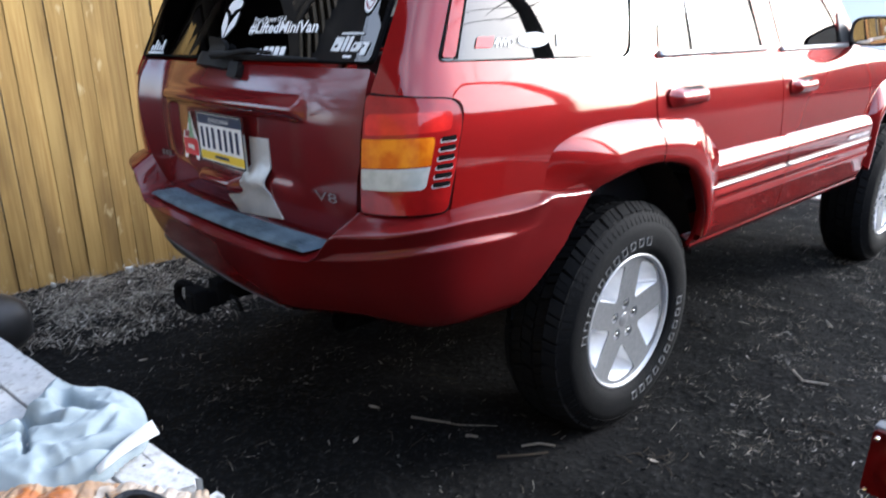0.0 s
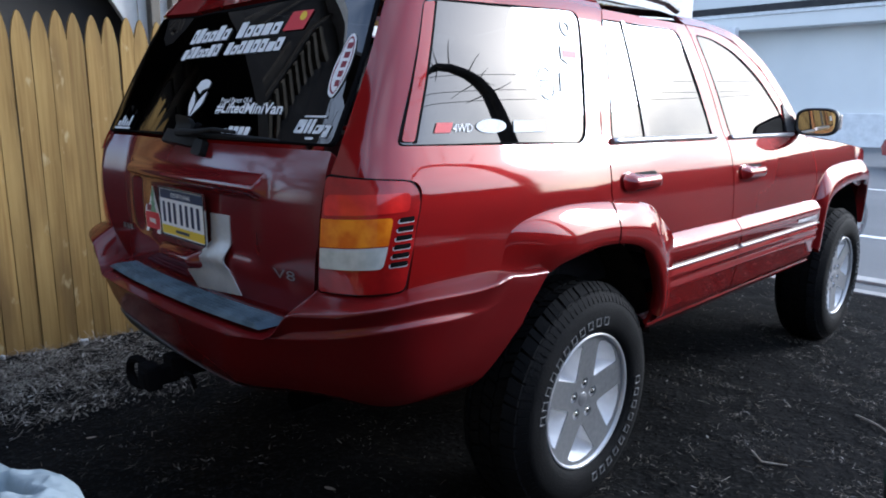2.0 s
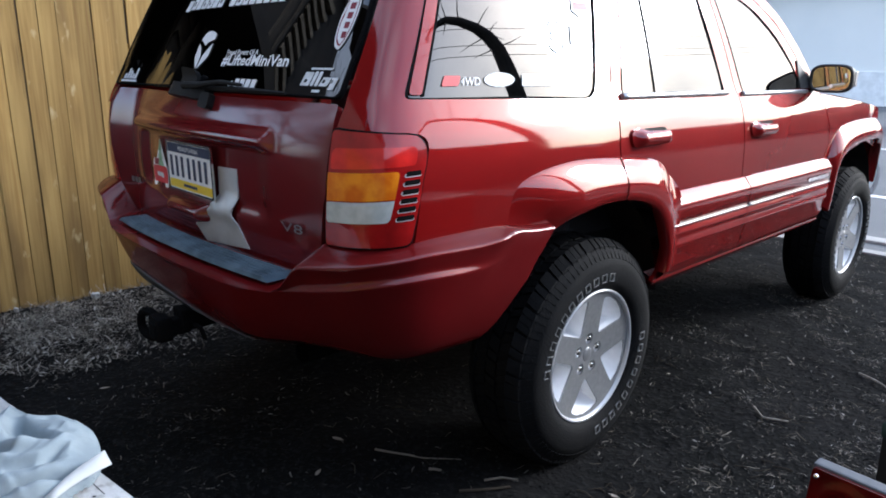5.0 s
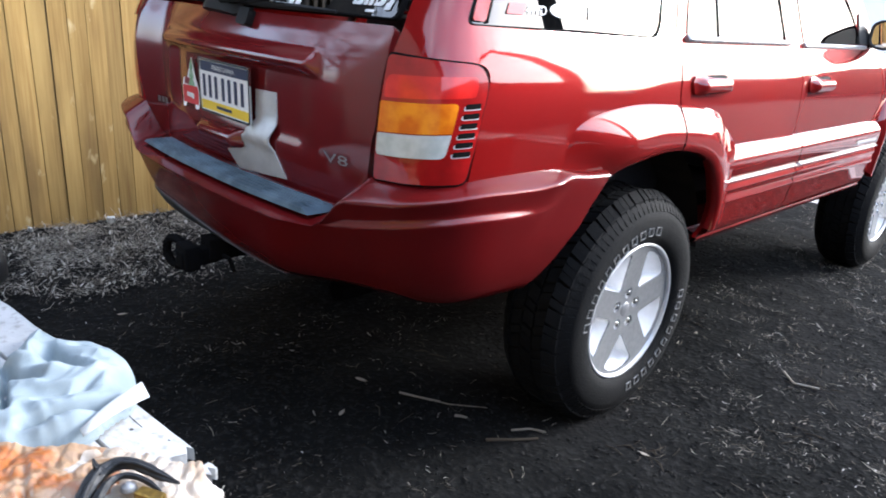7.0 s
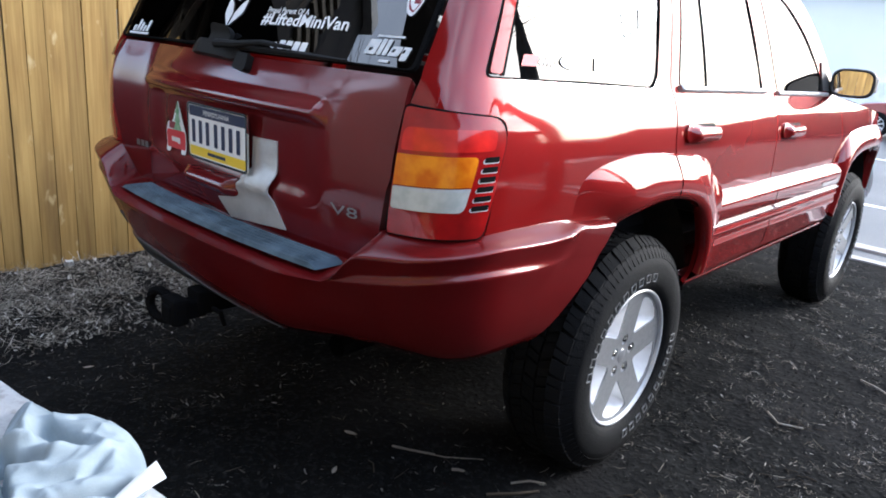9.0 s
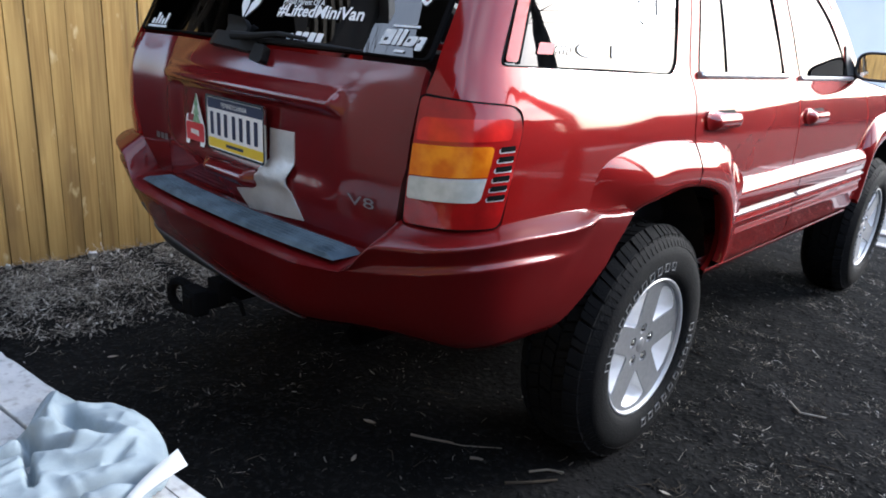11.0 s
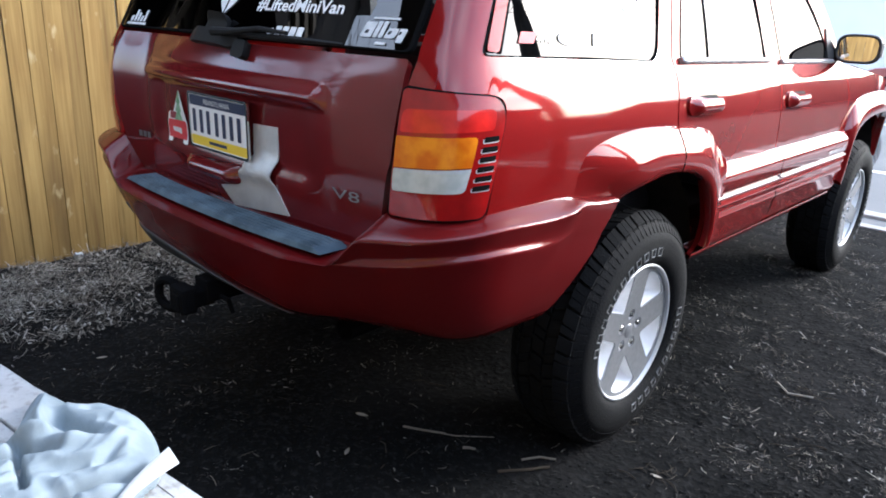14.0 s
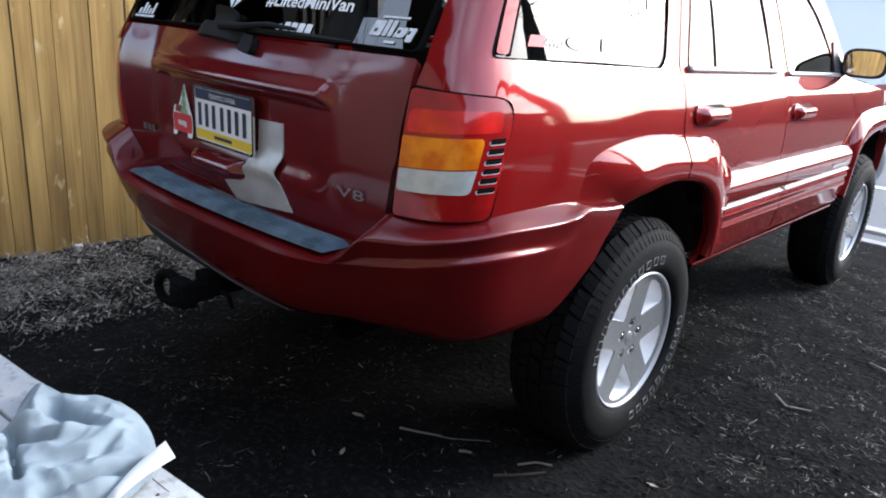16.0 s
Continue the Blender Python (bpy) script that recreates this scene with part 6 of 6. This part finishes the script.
# ---- trailer lamp on its post, and a black bin ----
stand = thing("trailer_lamp", "square red trailer lamp with pale housing on a dark post", "lamp", (1.858, -0.800, 0.709))
M = pose(0, 0, 0, -1, 2, -1)
part("housing", moved(box(-0.054, -0.004, -0.056, 0.054, 0.022, 0.057, 0.004), M), HOUSING, stand, "pale grey housing")
part("lens", moved(sheet(quad(-0.052, -0.054, 0.052, 0.053, 0, 0.008), lambda a, b, o: Vector((a, -0.012 - 0.0018 * math.cos(min(1.0, math.hypot(a, b) / 0.047) * 9) - o, b)), (), 0.006, 0.010), M), DARK_LENS, stand)
for x, z in ((-0.043, 0.044), (0.043, 0.044), (-0.043, -0.045), (0.043, -0.045)):
    part("screw", moved(turned([(0, 0.0), (0, 0.0042), (0.003, 0.0036), (0.004, 0)], 10), M @ pose(x, -0.018, z, 0, 0, -90)), CHROME, stand)
part("post", box(-0.025, 0.022, -0.709, 0.025, 0.07, 0.0, 0.005), DARK, stand)
bin_ = thing("black_bin", "black plastic bin with a dull green band", "bin", (2.02, -0.05, 0))
part("body", loft([[Vector((x * k, y * k, z)) for x, y in ((-0.22, -0.22), (0.22, -0.22), (0.22, 0.22), (-0.22, 0.22), (-0.22, -0.22))] for z, k in ((0.0, 0.94), (0.04, 1.0), (0.80, 1.06), (0.82, 1.1), (0.86, 1.1), (0.865, 0.9), (0.865, 0.01))]), BLACK, bin_)
part("band", loft([[Vector((x * k, y * k, z)) for x, y in ((-0.22, -0.22), (0.22, -0.22), (0.22, 0.22), (-0.22, 0.22), (-0.22, -0.22))] for z, k in ((0.60, 1.048), (0.605, 1.06), (0.63, 1.062), (0.635, 1.05))]), DULL_GREEN, bin_)


# ---- litter on the soil ----
def scatter(name, label, category, n, place, size, material, seed, flat_=0.35, lift=0.0):
    """Loose three-sided slivers lying on the soil; place(rng) gives x, y."""
    rg = random.Random(seed)
    verts, faces = [], []
    for k in range(n):
        x, y = place(rg)
        L, W = size(rg)
        a, t = rg.uniform(0, math.pi), rg.gauss(0, flat_ * 0.5)
        ux, uy, uz = math.cos(a) * math.cos(t), math.sin(a) * math.cos(t), math.sin(t)
        px, py = -math.sin(a), math.cos(a)
        z = ground_height(x, y) + W * 0.4 + abs(uz) * L * 0.45 + lift * rg.random()
        bend, tip = rg.uniform(-0.18, 0.18) * L, rg.uniform(-0.5, 0.9)
        b = len(verts)
        for e, w_ in ((-0.5, rg.uniform(0.2, 1.0)), (rg.uniform(-0.15, 0.15), rg.uniform(0.7, 1.1)), (0.5, rg.uniform(0.15, 1.0))):
            cx, cy, cz = x + ux * L * e + px * bend * (1 - 4 * e * e), y + uy * L * e + py * bend * (1 - 4 * e * e), z + uz * L * e
            verts += [(cx + px * W * w_, cy + py * W * w_, cz), (cx - px * W * w_, cy - py * W * w_, cz + W * w_ * tip), (cx, cy, cz + W * w_ * 0.45)]
        for r in (0, 3):
            for j in range(3):
                faces.append((b + r + j, b + r + (j + 1) % 3, b + r + 3 + (j + 1) % 3, b + r + 3 + j))
        faces += [(b, b + 2, b + 1), (b + 6, b + 7, b + 8)]
    me = bpy.data.meshes.new(name)
    me.from_pydata(verts, [], faces)
    me.materials.append(material)
    return tagged(new(name, me), label, category, kind="stuff")


def open_soil(rg):
    while True:
        x, y = rg.uniform(-1.4, 2.9), rg.uniform(-1.4, 3.9)
        w_ = 0.2 + 0.6 * soft(x + 0.25 * y, 0.75, 1.5) + 0.25 * soft(-x, 0.8, 1.3)
        w_ *= 0.25 + 0.75 * soft(noise.noise(Vector((x * 1.7, y * 1.7, 2))), -0.25, 0.35)
        w_ *= 0.12 + 0.88 * soft(noise.noise(Vector((x * 7, y * 7, 12))), -0.15, 0.35)
        w_ *= (0.2 if x > 0.9 else 0.6) + (0.8 if x > 0.9 else 0.4) * soft(y + 0.4 * x, 0.2, 1.4)
        if rg.random() < w_:
            return x, y


def heap_soil(rg):
    while True:
        x, y = rg.uniform(-1.93, -0.90), rg.uniform(-1.6, 2.2)
        if rg.random() < soft(-x + 0.22 * noise.noise(Vector((x * 3, y * 3, 6))), 1.0, 1.35) * (0.22 + 0.78 * soft(noise.noise(Vector((x * 5, y * 5, 31))), -0.25, 0.25)):
            return x, y


def chip_size(r):
    L = r.uniform(0.003, 0.012) if r.random() < 0.7 else r.uniform(0.010, 0.030)
    return L, min(0.0026, L * r.uniform(0.05, 0.19))


scatter("soil_crumbs", "dark crumbs and clods of loose soil", "soil", 16000, lambda r: (r.uniform(-1.3, 2.6), r.uniform(-1.5, 2.6)), lambda r: (r.uniform(0.005, 0.010) if r.random() < 0.8 else r.uniform(0.010, 0.022), r.uniform(0.002, 0.0065)), CRUMB, 9, 0.4)
scatter("wood_chips", "small pale and brown wood chips on dark soil", "wood chips", 60000, open_soil, chip_size, CHIPS, 1)
scatter("straw_litter", "thin dry straw stalks scattered on dark soil", "straw", 8000, open_soil, lambda r: (r.uniform(0.012, 0.055), r.uniform(0.0005, 0.0015)), STRAW, 2, 0.25)
scatter("mulch_straw", "tangled grey straw and mulch heaped along the fence", "mulch", 12000, heap_soil, lambda r: (r.uniform(0.02, 0.10), r.uniform(0.0006, 0.0016)), HEAP_STRAW, 5, 0.6, 0.025)
scatter("mulch_chips", "broken grey mulch chips heaped along the fence", "mulch", 18000, heap_soil, lambda r: (r.uniform(0.006, 0.034), r.uniform(0.001, 0.0055)), HEAP_CHIPS, 6, 0.6, 0.014)


def stick(name, label, pts, r, material=None, group=""):
    ob = part(name, tube([(x, y, ground_height(x, y) + r * 0.8 + h) for x, y, h in pts], [r * (1 - 0.1 * k) for k in range(len(pts))], 7), material or STRAW)
    return tagged(ob, label, "twig", group)


stick("twig", "pale dry twig lying on the soil", [(0.337, -0.485, 0), (0.40, -0.445, 0.003), (0.479, -0.394, 0.0), (0.575, -0.305, 0.0)], 0.0026, GREY_WOOD)
stick("twig", "long curved pale stalk on the soil", [(1.305, 1.573, 0.004), (1.38, 1.54, 0.012), (1.44, 1.49, 0.01), (1.475, 1.45, 0.0)], 0.0045, PALE_STALK)
stick("twig", "forked pale stalk on the soil", [(1.12, 0.853, 0.006), (1.18, 0.80, 0.004), (1.262, 0.842, 0.008)], 0.004, PALE_STALK)
stick("twig", "short flat stick beside the tyre", [(0.70, -0.44, 0), (0.76, -0.37, 0.002), (0.80, -0.30, 0)], 0.0055)
stick("twig", "broken flat stick with torn bark on the soil", [(0.325, -0.492, 0.002), (0.385, -0.462, 0.006), (0.455, -0.418, 0.004)], 0.0042, GREY_WOOD)
stick("twig", "short torn sliver of wood on the soil", [(0.545, -0.432, 0.0), (0.562, -0.418, 0.004), (0.575, -0.402, 0.0)], 0.0050, GREY_WOOD)
stick("twig", "flat grey sliver beside the tyre", [(0.715, -0.335, 0.0), (0.750, -0.285, 0.003), (0.790, -0.250, 0.0)], 0.0042, GREY_WOOD)
rs = random.Random(21)
for cx, cy, n_ in ((1.05, -0.09, 16), (1.22, 0.86, 14), (1.33, 0.47, 10), (0.62, 0.98, 9), (0.42, -0.62, 3), (0.10, -0.20, 4), (1.45, 1.55, 12)):
    for k in range(n_):
        x, y, a, L = cx + rs.gauss(0, 0.045), cy + rs.gauss(0, 0.045), rs.uniform(0, 3.14), rs.uniform(0.02, 0.07)
        stick("straw_stalk", "pale dry stalk in a small tuft on the soil", [(x, y, 0.001), (x + L * 0.5 * math.cos(a), y + L * 0.5 * math.sin(a), rs.uniform(0.002, 0.010)), (x + L * math.cos(a + 0.2), y + L * math.sin(a + 0.2), 0.001)], rs.uniform(0.0009, 0.0020), None, "stalks in tufts")
for x, y, sc in ((-1.875, -0.72, 1.0), (-1.90, -1.10, 0.7)):
    bm = bmesh.new()
    bmesh.ops.create_icosphere(bm, subdivisions=2, radius=0.03 * sc)
    for v in bm.verts:
        v.co *= 0.7 + 0.6 * noise.noise(v.co * 40 + Vector((x, y, 0)))
        v.co.z *= 0.9
    ob = tagged(part("paper_scrap", bm, WHITE_CLOTH), "crumpled white paper scrap by the fence", "litter", "paper scraps")
    ob.location = (x, y, ground_height(x, y) + 0.022 * sc)
for x, y, sc, a in ((0.164, -0.542, 1.0, 20), (-0.838, -1.028, 0.8, 70), (1.062, -0.092, 0.75, 10), (0.30, -0.72, 0.8, 120)):
    bm = sheet(rounded([(-0.028, 0.0, 0.01), (0.0, -0.011, 0.015), (0.03, 0.0, 0.005), (0.0, 0.012, 0.015)]), lambda u, v, o: Vector((u, v, 0.004 + 6 * v * v + 2 * u * u + o)), (), 0.008, 0.001)
    ob = tagged(part("dry_leaf", bm, DRY_LEAF), "curled pale dry leaf on dark soil", "leaf", "dry leaves")
    ob.matrix_basis = pose(x, y, ground_height(x, y) + 0.002, 0, 0, a) @ Matrix.Scale(sc, 4)
